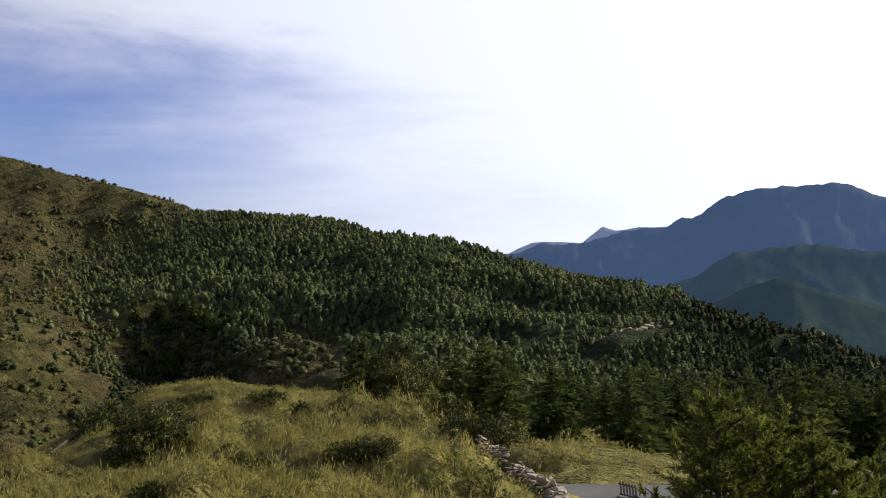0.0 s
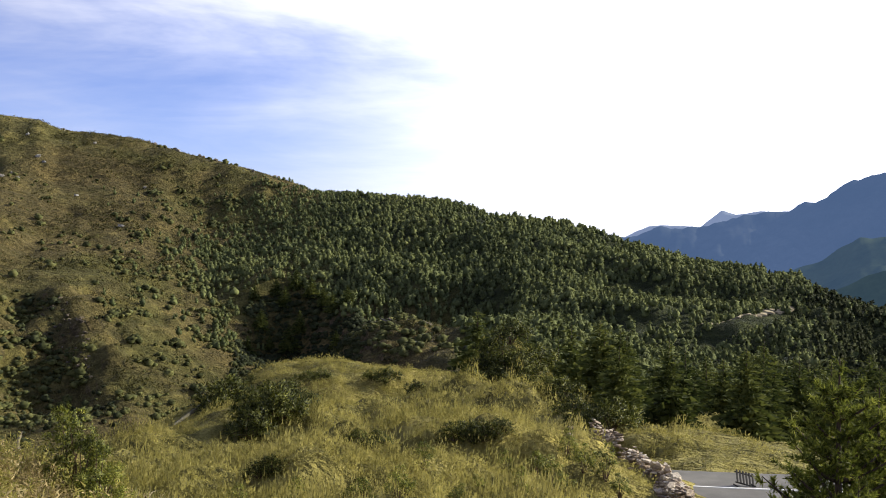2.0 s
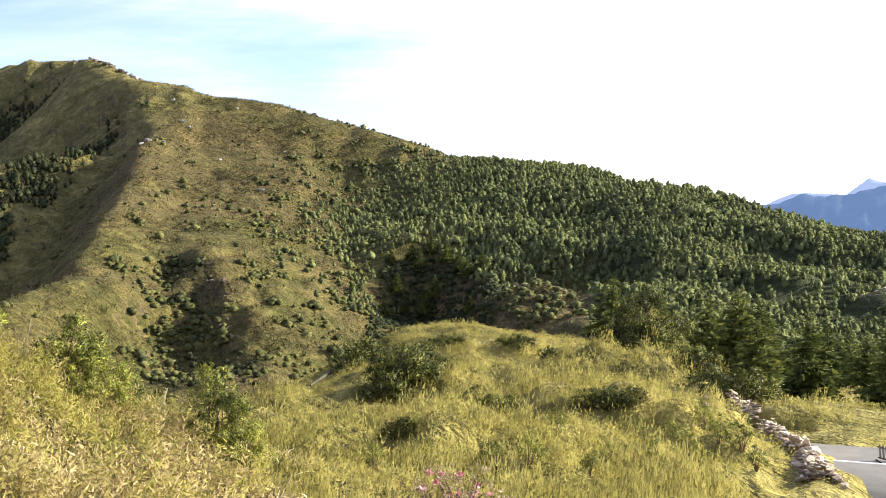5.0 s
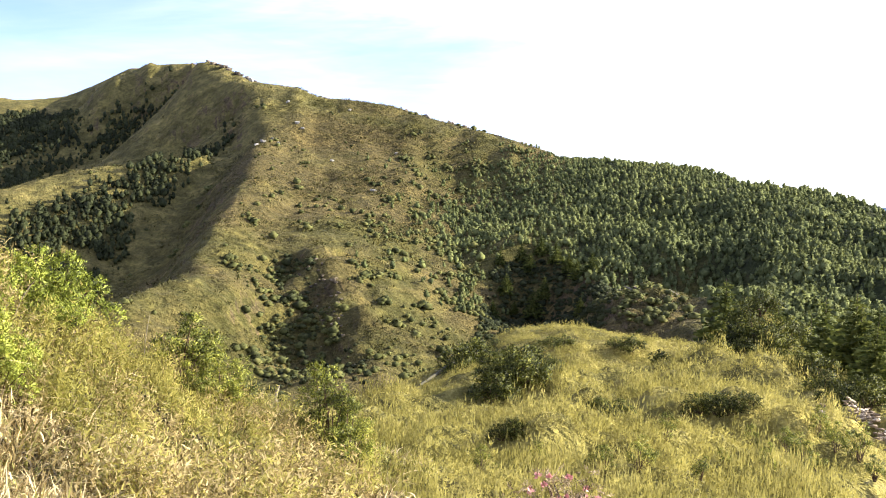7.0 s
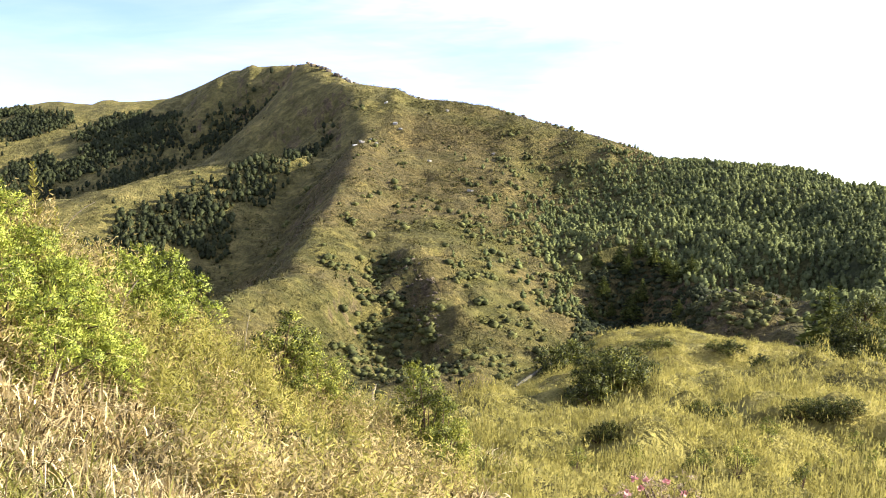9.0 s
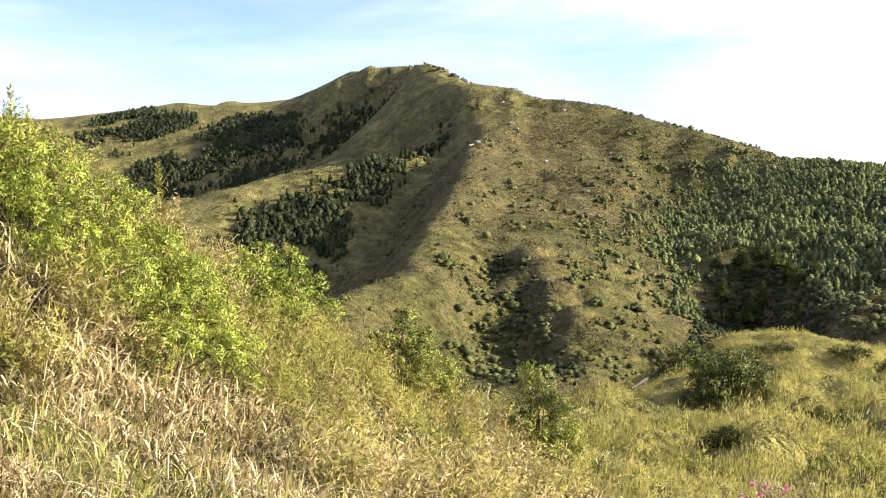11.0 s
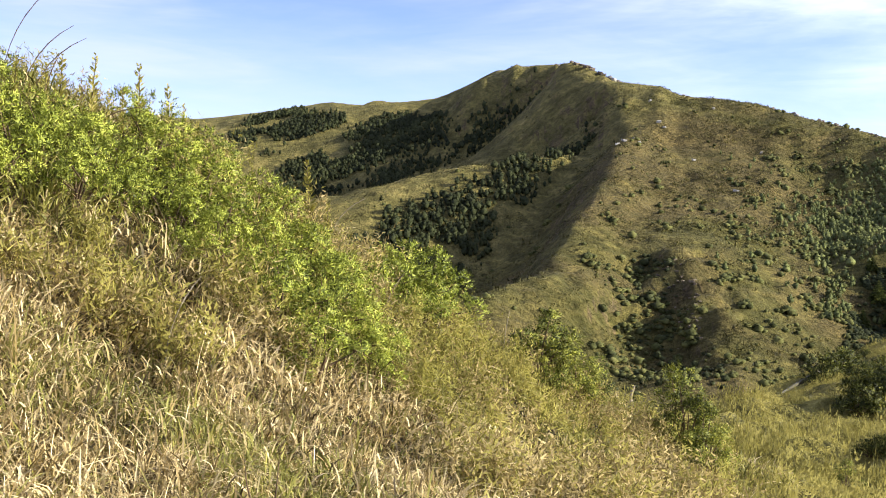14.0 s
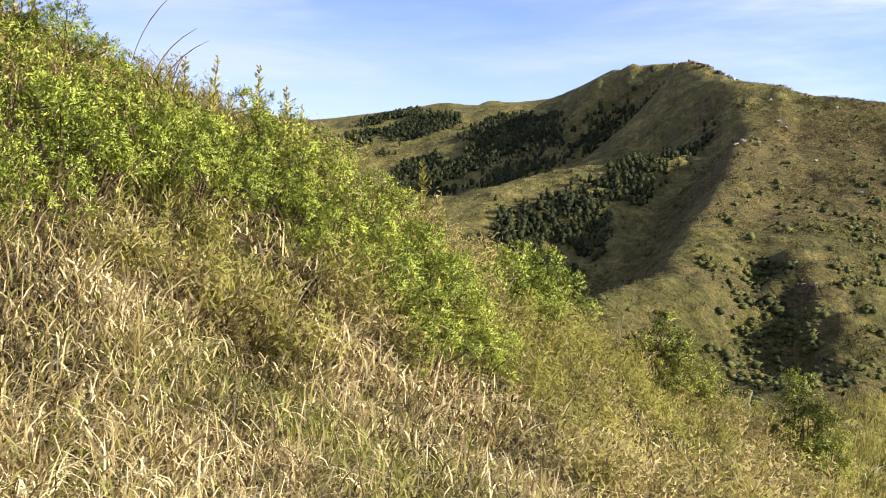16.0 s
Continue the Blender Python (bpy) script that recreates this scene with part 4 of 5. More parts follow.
on = inside(bc, rc, [(9.8, 440), (9.7, 340), (4.9, 335), (5.3, 414), (7.4, 427)])
b, r = np.concatenate([b, bc[on]]), np.concatenate([r, rc[on]])
p = spot(b, r)
thick = 0.30 + 1.5 * drifts(p, 38, 9.0) + 0.9 * drifts(p, 11, 3.0) - 0.3 * smooth(b, 26, 29)
keep = gen.uniform(0, 1, len(b)) < thick + (b < 11) * 0.5
pw = p[keep]
size = gen.lognormal(0, 0.42, len(pw)) * 1.35
stuff("low_heath", spread(HEATHER, pw, np.stack([size * 1.25, size * 1.25, size * gen.uniform(0.32, 0.6, len(pw))], 1), gen.uniform(0, 6.28, len(pw)), (0.0, 0.9)), HEATH, "low olive and brown heath covering the mountain face", "shrubs")

# short grass over the far slopes
HILLGRASS = [tuft(gen, 3, 1.2) for _ in range(4)]
b, r = scatter(18000, 5, 46, 300, 980)
p = spot(b, r)
size = gen.lognormal(0, 0.3, len(p)) * 1.1
stuff("hillside_grass", spread(HILLGRASS, p, np.stack([size * 1.5, size * 1.5, size], 1), gen.uniform(0, 6.28, len(p)), (-0.3, 1.2)), HILL_TUFT, "short olive and straw grass on the far slopes", "grass")


# ---- the knoll ----
def sunk(p):
    """Which places lie on the road or on the wall."""
    return (p[:, 0] > 3.4) & (np.abs(p[:, 1] - road_line(p[:, 0])) < 5.8)


WALL_LINE = spot([-1.75, -3.1, -4.6, -5.5, -5.9], [51.5, 46.5, 41, 37, 34])


def by_wall(p, wide):
    """Which places lie within that distance of the stone wall."""
    near = np.full(len(p), 1e9)
    for a, c in zip(WALL_LINE[:-1, :2], WALL_LINE[1:, :2]):
        f = np.clip(((p[:, :2] - a) @ (c - a)) / ((c - a) @ (c - a)), 0, 1)
        near = np.minimum(near, np.linalg.norm(p[:, :2] - (a + f[:, None] * (c - a)), axis=1))
    return near < wide


# bearing, distance and size of the dark shrubs on the knoll
KNOLL_SPOTS = [(15.4, 97, 1.15), (15.8, 95, 0.8), (15.0, 99, 0.8), (13.4, 69.5, 0.9), (13.9, 69, 0.8), (14.5, 67.5, 0.65), (12.6, 72, 0.8), (12.1, 72.5, 0.55), (13.0, 70.5, 0.85), (13.8, 72, 0.7),
               (11.7, 96, 0.5), (11.1, 94, 0.42), (12.5, 93, 0.35), (8.0, 92, 0.5), (8.7, 93, 0.35), (6.6, 87, 0.4), (6.1, 84, 0.3), (10.1, 113, 0.3), (14.3, 104, 0.35),
               (-0.2, 66, 0.6), (-1.0, 63, 0.55), (0.5, 67, 0.42), (-1.4, 56, 0.5), (-0.7, 60, 0.5), (-2.6, 55, 0.6),
               # dense shrubs on the hump, which also stand in for its shaded face
               (1.5, 82, 0.7), (2.5, 83, 0.8), (3.3, 83, 0.7), (4.0, 80, 0.45), (2.2, 86, 0.7), (1.0, 85, 0.7), (3.1, 86, 0.6), (0.3, 82, 0.6), (1.9, 83, 0.75), (2.9, 81, 0.6), (0.8, 81, 0.5),
               # the first four darken the pocket under the bank
               (4.7, 44.5, 0.3), (4.0, 44, 0.34), (3.4, 43.5, 0.3), (2.7, 43.5, 0.25), (9.4, 47.5, 0.25), (8.5, 44.5, 0.28), (13.9, 29.6, 0.17), (13.3, 29.6, 0.17)]


def under_shrub(p):
    """Which places the dark shrubs of the knoll cover."""
    hit = np.zeros(len(p), bool)
    for bb, rr, ss in KNOLL_SPOTS:
        c = spot(bb, rr)
        hit |= np.hypot(p[:, 0] - c[0], p[:, 1] - c[1]) < 1.6 * ss - 0.1
    return hit


def bamboo(name, count, b0, b1, r0, r1, templates, label, even=False):
    # bushy mounds: each a cluster of tufts, highest in its middle
    per = 4
    bc, rc = scatter(count // per, b0, b1, r0, r1, even)
    wide = gen.uniform(0.55, 1.25, len(bc)) * np.interp(rc, [15, 40, 110], [0.6, 1.0, 1.5])
    rise = gen.lognormal(0, 0.22, len(bc)) * np.interp(rc, [15, 30, 60, 85, 105], [0.62, 0.85, 1.0, 0.9, 0.62]) * np.where(bc < -2.4, 0.6, 1.0)
    off = gen.normal(0, 0.55, (len(bc) * per, 2))
    off[::2] = gen.normal(0, 1.4, (len(off[::2]), 2))
    p = np.repeat(spot(bc, rc), per, 0)
    p[:, :2] += off * np.repeat(wide, per)[:, None]
    p[:, 2] = ground_at(p[:, 0], p[:, 1])
    b, r = np.degrees(np.arctan2(-p[:, 0], p[:, 1])), np.hypot(p[:, 0], p[:, 1])
    keep = ~under_shrub(p) & ~sunk(p) & ~((b < -8) & (r < 30)) & ~by_wall(p, 0.75) & (np.hypot((b - 10.6) / 2.2, (r - 18.6) / 2.4) > 1)
    high = np.repeat(rise, per) * np.clip(0.84 + 1.1 * drifts(p, 3.6, 6.6), 0.4, 1.45) * (0.52 + 0.75 * np.exp(-(off ** 2).sum(1) * 1.3)) * gen.uniform(0.85, 1.15, len(p))
    size = np.repeat(np.interp(rc, [15, 30, 60, 110], [0.6, 0.8, 1.0, 1.15]), per) * gen.uniform(0.8, 1.2, len(p))
    stuff(name, spread(templates, p[keep] - [0, 0, 0.1], np.stack([size, size, high], 1)[keep], gen.uniform(0, 6.28, keep.sum()), (0.2, 0.5)), TURFED, label, "grass")


bamboo("dwarf_bamboo", 8800, -11, 31, 17, 48, [plume(gen, 56, 0.115) for _ in range(7)], "yellow-green dwarf bamboo in the hollow before the knoll")
bamboo("knoll_bamboo", 13000, -8.5, 20.5, 46, 119, [plume(gen, 42, 0.140) for _ in range(7)], "yellow-green dwarf bamboo in mounds over the knoll", True)


# ---- shrubs as things ----
def shrub_meshes(seed, wide, tall, fronds, leaf, mat, leaf_name):
    """The stems and the foliage of one shrub: feathery fronds of small leaves in uneven lobes on branching twigs."""
    g = np.random.default_rng(seed)
    n = 10
    a = np.arange(n) * 2.4 + g.uniform(0, 1, n)
    out = np.sqrt(np.linspace(0.02, 1, n)) * wide * 0.42
    head = np.stack([out * np.cos(a), out * np.sin(a), tall * (1 - 0.55 * (out / wide / 0.42) ** 1.6) * g.uniform(0.45, 1.05, n)], 1)
    stems = []
    for h in head:
        bend = h * [0.4, 0.4, 0.55] + g.normal(0, 0.05 * wide, 3)
        stems.append(tube([(h[0] * 0.1, h[1] * 0.1, -0.15), tuple(bend), tuple(h)], [0.018 * wide, 0.012 * wide, 0.005 * wide], 5))
    which = g.integers(0, n, fronds)
    d = unit(g.normal(size=(fronds, 3)) + [0, 0, 0.35])
    lobe = g.uniform(0.07, 0.19, n)[which] * wide
    c = head[which] + d * (lobe * g.uniform(0.6, 1.0, fronds) ** 0.4)[:, None] * [1, 1, 0.8]
    axis = unit(d + g.normal(0, 0.45, (fronds, 3)) + [0, 0, 0.15])
    side = unit(np.cross(axis, d + g.normal(0, 0.3, (fronds, 3))))
    k = 9
    q = np.tile(np.linspace(0.0, 1.0, k), fronds)
    sign = np.tile(np.where(np.arange(k) % 2, 1.0, -1.0), fronds) * (q < 0.99)
    ax, sd = np.repeat(axis, k, 0), np.repeat(side, k, 0)
    base = np.repeat(c, k, 0) + ax * (q * leaf * 2.4)[:, None] - np.array([0, 0, 1.0]) * (0.5 * leaf * q * q)[:, None]
    way = ax * 0.75 + sd * sign[:, None] + g.normal(0, 0.18, (fronds * k, 3))
    fv, ff = leaves(base, way, leaf * (1.15 - 0.5 * q) * g.uniform(0.8, 1.2, len(q)), leaf * (0.42 - 0.16 * q), g, 0.1)
    tilt = np.repeat(g.normal(0, 0.3, (len(q), 3)), 4, 0)
    normals = unit(bulge(fv, np.repeat(head[which], 4 * k, 0), 0.3) + tilt)
    pairs = []
    for j, (sv, sf) in enumerate(stems):
        mine = np.repeat(np.nonzero(which == j)[0], 4 * k) * 4 * k + np.tile(np.arange(4 * k), (which == j).sum())
        i = np.arange(len(mine) // 4)[:, None] * 4
        pairs.append((mesh_of("stem", sv, sf, TWIG, True), mesh_of(leaf_name, fv[mine], np.concatenate([i + [0, 1, 2], i + [0, 2, 3]]), mat, normals=normals[mine])))
    return pairs


def shrub(name, meshes, at, label, category="shrub", group="", turn=0.0, size=1.0):
    ob = thing(name, at, label, category, group, turn, size)
    for twig, leafage in meshes:
        part("foliage", leafage, part("stem", twig, ob, "thin brown twig"))
    return ob


NEAR_SHRUBS = [shrub_meshes(20 + k, 1.4, 1.0, 560, 0.048, LEAF, "foliage") for k in range(4)]
# bearing, distance, size
near_spots = [(56.6, 13.4, 0.8), (58.6, 13.0, 0.8), (54.6, 13.6, 0.65), (56.3, 12.0, 0.9), (53.9, 12.1, 0.85), (57.0, 10.7, 0.95), (59.5, 11.2, 1.0), (51.2, 13.4, 0.75), (52.4, 12.9, 0.7), (55.2, 11.2, 0.8), (58.4, 9.8, 0.8), (49.6, 13.2, 0.85), (50.6, 12.2, 0.75),
              (47.6, 14.6, 0.85), (47.0, 14.0, 0.8), (48.4, 13.0, 0.7), (44.7, 14.9, 0.75), (45.3, 13.7, 0.85), (46.2, 13.2, 0.75), (42.5, 14.8, 0.8), (43.6, 13.4, 0.85), (44.4, 12.6, 0.7), (40.9, 14.5, 0.75), (40.1, 13.8, 0.85), (38.2, 14.0, 0.8),
              (39.2, 13.2, 0.9), (41.1, 12.1, 0.85), (37.6, 13.1, 0.75), (39.7, 11.6, 0.8), (36.4, 12.9, 0.6), (41.9, 13.2, 0.8), (36.4, 16.6, 0.85), (35.5, 16.9, 1.0), (34.6, 17.0, 1.05), (33.8, 17.3, 0.9), (35.0, 16.2, 0.7)]
for k, (bb, rr, ss) in enumerate(near_spots):
    shrub("green_shrub", NEAR_SHRUBS[k % 4], spot(bb, rr), "bright green leafy shrub in the dry grass slope", group="shrubs on the near slope", turn=k * 77.0, size=ss)
MID_SHRUBS = [shrub_meshes(40 + k, 1.5, 2.2, 330, 0.085, MID_LEAF, "foliage") for k in range(3)]
for k, (bb, rr, ss) in enumerate([(28.9, 19.0, 0.74), (28.4, 19.2, 0.58), (27.9, 19.3, 0.5), (27.3, 19.4, 0.54), (26.8, 19.7, 0.42), (26.4, 20.0, 0.44), (28.6, 18.6, 0.42), (22.5, 20.6, 0.66), (22.0, 20.2, 0.62), (21.6, 20.4, 0.5), (21.1, 20.0, 0.58), (20.7, 20.3, 0.42), (21.6, 19.5, 0.44)]):
    shrub("green_shrub", MID_SHRUBS[k % 3], spot(bb, rr), "dense green shrub at the foot of the grass slope", group="shrubs on the near slope", turn=k * 50.0, size=ss)
for k, (bb, rr, ss) in enumerate([(9.45, 26.4, 0.34), (9.0, 26.0, 0.28), (7.5, 26.2, 0.36), (7.0, 26.8, 0.3), (6.2, 31.4, 0.36), (1.6, 30.6, 0.36), (0.65, 41, 0.5), (-0.55, 43, 0.5), (0.1, 34.5, 0.45), (-1.3, 36.3, 0.5), (14.9, 26.4, 0.3),
                                  (14.2, 25.6, 0.26), (4.6, 27.2, 0.32), (2.4, 42, 0.42), (-2.3, 35.9, 0.5), (-0.4, 33.5, 0.42), (0.9, 37.5, 0.4), (-1.8, 40.5, 0.5), (3.6, 30.5, 0.28), (12.2, 27.5, 0.28), (5.5, 29.0, 0.26), (-3.0, 33.5, 0.4), (10.9, 24.0, 0.24), (-0.9, 39.5, 0.42)]):
    shrub("green_shrub", MID_SHRUBS[k % 3], spot(bb, rr), "small green shrub among the dwarf bamboo", group="small shrubs in the hollow", turn=k * 93.0, size=ss)
KNOLL_SHRUBS = [shrub_meshes(60 + k, 4.4, 2.0, 360, 0.24, DARK_LEAF, "foliage") for k in range(3)]
for k, (bb, rr, ss) in enumerate(KNOLL_SPOTS):
    shrub("dark_shrub", KNOLL_SHRUBS[k % 3], spot(bb, rr), "dark green spreading shrub on the grassy knoll", group="shrubs on the knoll", turn=k * 61.0, size=ss)


# ---- conifers below the knoll ----
def hemlock_meshes(seed, tall):
    """A broad conifer: flat layered boughs, each of several sprays, on a straight trunk."""
    g = np.random.default_rng(seed)
    base, way, ln = [], [], []
    for k in range(13):
        f = k / 13
        n = int(9 - 4 * f)
        for a in g.uniform(0, 6.28) + np.arange(n) * 6.283 / n + g.normal(0, 0.25, n):
            bough = tall * (0.33 * (1 - f) ** 0.7 + 0.035) * g.uniform(0.65, 1.2)
            d = np.array([math.cos(a), math.sin(a), 0.06])
            z = tall * (0.07 + 0.89 * f) + g.normal(0, 0.015 * tall)
            for q in (0.2, 0.45, 0.7, 0.92):
                for s in (-1.0, 0.0, 1.0):
                    base.append(np.array([0, 0, z]) + d * bough * q - np.array([0, 0, 0.16 * bough * q * q]))
                    way.append(d + np.array([-d[1], d[0], 0]) * s + np.array([0, 0, g.normal(0.02, 0.14)]))
                    ln.append(bough * (0.40 if q < 0.8 else 0.24) * g.uniform(0.7, 1.2))
    for k in range(150):
        f = k / 150
        a = k * 2.4
        d = np.array([math.cos(a), math.sin(a), 0.5])
        base.append(np.array([0, 0, tall * (0.1 + 0.87 * f)]))
        way.append(d + g.normal(0, 0.2, 3))
        ln.append(tall * (0.13 * (1 - f) + 0.035) * g.uniform(0.8, 1.2))
    ln = np.array(ln)
    cv, cf = leaves(np.array(base), np.array(way), ln, ln * g.uniform(0.4, 0.6, len(ln)), g)
    hv, hf = lump(g, [0.08, 0.12, 0.08, 0.035, 0.005], [0.06, 0.2, 0.42, 0.62, 0.80], 7, 0.35)
    cv, cf = join([(cv, cf), (hv * tall, hf)])
    tv, tf = tube([(0, 0, -0.3), (0.01, 0, tall * 0.5), (0, 0, tall)], [0.014 * tall, 0.009 * tall, 0.002 * tall], 6)
    return mesh_of("trunk", tv, tf, BARK, True), mesh_of("crown", cv, cf, LAYERED)


HEMLOCKS = [hemlock_meshes(80 + k, 6.0) for k in range(4)]
b, r = scatter(125, -20, 4.5, 58, 175)
keep = r > np.interp(b, [-20, -8, -5, -2, 0, 2, 4.5], [56, 58, 60, 66, 88, 112, 120])
hemlock_spots = [(3.75, 112, 1.45), (1.4, 108, 1.4), (-2.9, 66, 0.7)] + [(bb, rr, gen.uniform(0.85, 1.15) * np.interp(rr, [58, 80, 100, 130, 190], [0.68, 1.1, 1.5, 1.55, 1.5])) for bb, rr in zip(b[keep], r[keep])]
# tall single trees standing in the shade beside the crag
hemlock_spots += [(13.9, 481, 1.5), (12.6, 466, 1.9), (11.6, 491, 1.6), (14.5, 462, 1.3), (10.4, 420, 1.1), (12.8, 491, 1.5), (9.9, 468, 1.4), (12.1, 474, 1.6), (13.2, 498, 1.3), (11.0, 480, 1.4), (12.3, 500, 1.6), (13.5, 474, 1.0), (14.2, 496, 1.1), (10.6, 470, 1.5)]
for k, (bb, rr, ss) in enumerate(hemlock_spots):
    ob = thing("conifer", spot(bb, rr), "dark green layered conifer on the slope below the knoll", "tree", "conifers below the knoll", k * 47.0, float(ss))
    part("trunk", HEMLOCKS[k % 4][0], ob, "brown conifer trunk")
    part("crown", HEMLOCKS[k % 4][1], ob)


# ---- young pines by the road ----
def pine_meshes(seed, tall):
    """A young pine: a straight leader, whorls of rising limbs, tufts of long needles."""
    g = np.random.default_rng(seed)
    limbs, tufts, ways, owner = [], [], [], []
    for k in range(10):
        f = k / 10
        z = tall * (0.12 + 0.82 * f)
        for j in range(6 if k < 8 else 4):
            a = k * 0.7 + j * 6.283 / (6 if k < 8 else 4) + g.normal(0, 0.2)
            ln = tall * (0.32 * (1 - f) ** 0.9 + 0.04) * g.uniform(0.75, 1.15)
            d = np.array([math.cos(a), math.sin(a), 0.0])
            pts = [np.array([0, 0, z]) + d * ln * q + np.array([0, 0, ln * (0.25 * q + 0.35 * q * q)]) for q in (0, 0.35, 0.7, 1)]
            limbs.append(tube(pts, [0.012 * tall * (1 - f * 0.6), 0.009 * tall * (1 - f * 0.6), 0.005 * tall, 0.002 * tall], 5))
            for q in np.linspace(0.3, 1, 5):
                base = pts[0] * (1 - q) + pts[3] * q - np.array([0, 0, 0.3 * ln * q * (1 - q)]) + g.normal(0, 0.04 * ln, 3)
                tufts.append(base)
                owner.append(len(limbs) - 1)
                ways.append(d * 0.5 + np.array([0, 0, 1.0]) + g.normal(0, 0.2, 3))
                if q > 0.4:
                    s = np.array([-d[1], d[0], 0.3]) * g.choice([-1, 1])
                    tufts.append(base + s * ln * 0.2 * g.uniform(0.6, 1.2))
                    owner.append(len(limbs) - 1)
                    ways.append(s + d * 0.5 + np.array([0, 0, 0.4]))
    for q in np.linspace(0.72, 1.0, 9):
        a = g.uniform(0, 6.28)
        tufts.append(np.array([0.03 * math.cos(a), 0.03 * math.sin(a), tall * q]))
        ways.append(np.array([0.5 * math.cos(a), 0.5 * math.sin(a), 1.0]))
        owner.append(-1)
    owner = np.array(owner)
    tufts, ways = np.array(tufts), unit(np.array(ways))
    k = 40
    base = np.repeat(tufts, k, 0) + np.repeat(ways, k, 0) * g.uniform(-0.12, 0.16, (len(tufts) * k, 1))
    way = np.repeat(ways, k, 0) + g.normal(0, 0.7, (len(tufts) * k, 3))
    nv, nf = spikes(base, way, g.uniform(0.10, 0.17, len(base)), np.full(len(base), 0.030), g)
    tv, tf = tube([(0, 0, -0.3), (0.02, 0.01, tall * 0.4), (0, 0, tall * 0.75), (0, 0, tall * 1.02)], [0.022 * tall, 0.016 * tall, 0.009 * tall, 0.002 * tall], 8)
    sets = []
    for j in range(-1, len(limbs)):
        mine = nv.reshape(-1, k * 3, 3)[owner == j].reshape(-1, 3)
        sets.append(mesh_of("needles", mine, np.arange(len(mine)).reshape(-1, 3), PINE_NEEDLE))
    return mesh_of("trunk", tv, tf, BARK, True), [(mesh_of("limb", lv, lf, BARK, True), needles) for (lv, lf), needles in zip(limbs, sets[1:])], sets[0]


YOUNG_PINES = [pine_meshes(90 + k, 5.0) for k in range(3)]
# bearing, distance, top height
for k, (bb, rr, top) in enumerate([(-12.71, 24, -0.73), (-14.4, 25, -1.35), (-15.7, 26, -1.5), (-16.9, 25.5, -1.8), (-18.2, 25, -2.2), (-19.8, 27, -2.4), (-11.5, 25.5, -2.9),
                                   (-13.6, 22, -2.6), (-17.2, 21, -2.5)]):
    at = spot(bb, rr)
    ob = thing("young_pine", at, "young pine with long olive-green needles beside the road", "tree", "pines beside the road", k * 83.0, float((top - at[2]) / 5.1))
    part("needles", YOUNG_PINES[k % 3][2], part("trunk", YOUNG_PINES[k % 3][0], ob, "slim dark brown trunk"))
    for bough, needles in YOUNG_PINES[k % 3][1]:
        part("needles", needles, part("limb", bough, ob, "thin dark rising limb"))


# ---- the road ----
def road_strip(name, x0, x1, off0, off1, z, mat, thick, label, category, parent=None):
    xs = np.linspace(x0, x1, 60)
    y = road_line(xs)
    rows = [np.stack([xs, y + o, np.full(60, zz)], 1) for o, zz in ((off0, z - thick), (off0, z), (off1, z), (off1, z - thick))]
    v = np.concatenate(rows)
    c = (np.arange(3)[:, None] * 60 + np.arange(59)[None]).ravel()
    ob = new(name, mesh_of(name, v, np.stack([c, c + 1, c + 61, c + 60], 1), mat))
    ob.parent = parent
    return tagged(ob, label, category, kind="" if parent else "structure")


road = road_strip("road", 3.6, 62, -5.2, 5.2, ROAD_Z, ASPHALT, 0.12, "grey worn asphalt mountain road with a white edge line", "road")
road_strip("edge_line", 3.7, 62, 2.55, 2.72, ROAD_Z + 0.006, LINE_PAINT, 0.004, "white painted edge line", "", road)


# ---- near grass ----
def tussocks(count, b0, b1, r0, r1, per, height, mat_split):
    b, r = scatter(count, b0, b1, r0, r1, False)
    p = spot(b, r)
    which = np.repeat(np.arange(count), per)
    m = len(which)
    off = gen.normal(0, 1, (m, 2)) * 0.085
    base = p[which] + np.concatenate([off, np.zeros((m, 1))], 1)
    base[:, 2] = ground_at(base[:, 0], base[:, 1]) - 0.03
    lean = off * 4.5 + gen.normal(0, 0.5, (m, 2)) + np.array([0.2, -0.12])
    h = height * gen.lognormal(0, 0.2, m) * gen.uniform(0.8, 1.25, count)[which]
    wide = gen.uniform(0.006, 0.015, m) * np.clip(np.hypot(base[:, 0], base[:, 1]) / 8, 1, 2.4)
    dry = gen.uniform(0, 1, m) < mat_split(b, r, p)[which]
    return base, h, lean, wide, dry


def dryness(b, r, p):
    limit = np.interp(b, [20, 28, 36, 44, 52, 60, 66], [17, 15.5, 13.0, 12.0, 11.0, 10.2, 10.0])
    return np.clip(0.74 - 0.35 * smooth(r, limit - 1.5, limit + 1.5) + 0.8 * drifts(p, 1.6, 3.0), 0.06, 0.97)


base, h, lean, wide, dry = tussocks(2900, 17, 62, 5.0, 24, 18, 0.34, dryness)
# short bent leaves all through the sward
b, r = scatter(52000, 17, 62, 5.0, 22, False)
low_leaf = spot(b, r)
clump = drifts(low_leaf, 0.45, 8.0)
low_leaf[:, 2] += gen.uniform(-0.02, 1, len(b)) * (0.20 + 0.16 * clump)
a = gen.uniform(0, 6.28, len(b))
bent = np.stack([np.cos(a), np.sin(a)], 1) * gen.uniform(0.3, 1.5, (len(b), 1)) + [0.15, -0.2]
base, lean = np.concatenate([base, low_leaf]), np.concatenate([lean, bent])
h = np.concatenate([h, gen.uniform(0.10, 0.21, len(b))])
wide = np.concatenate([wide, gen.uniform(0.009, 0.017, len(b)) * np.clip(r / 8, 0.9, 1.5)])
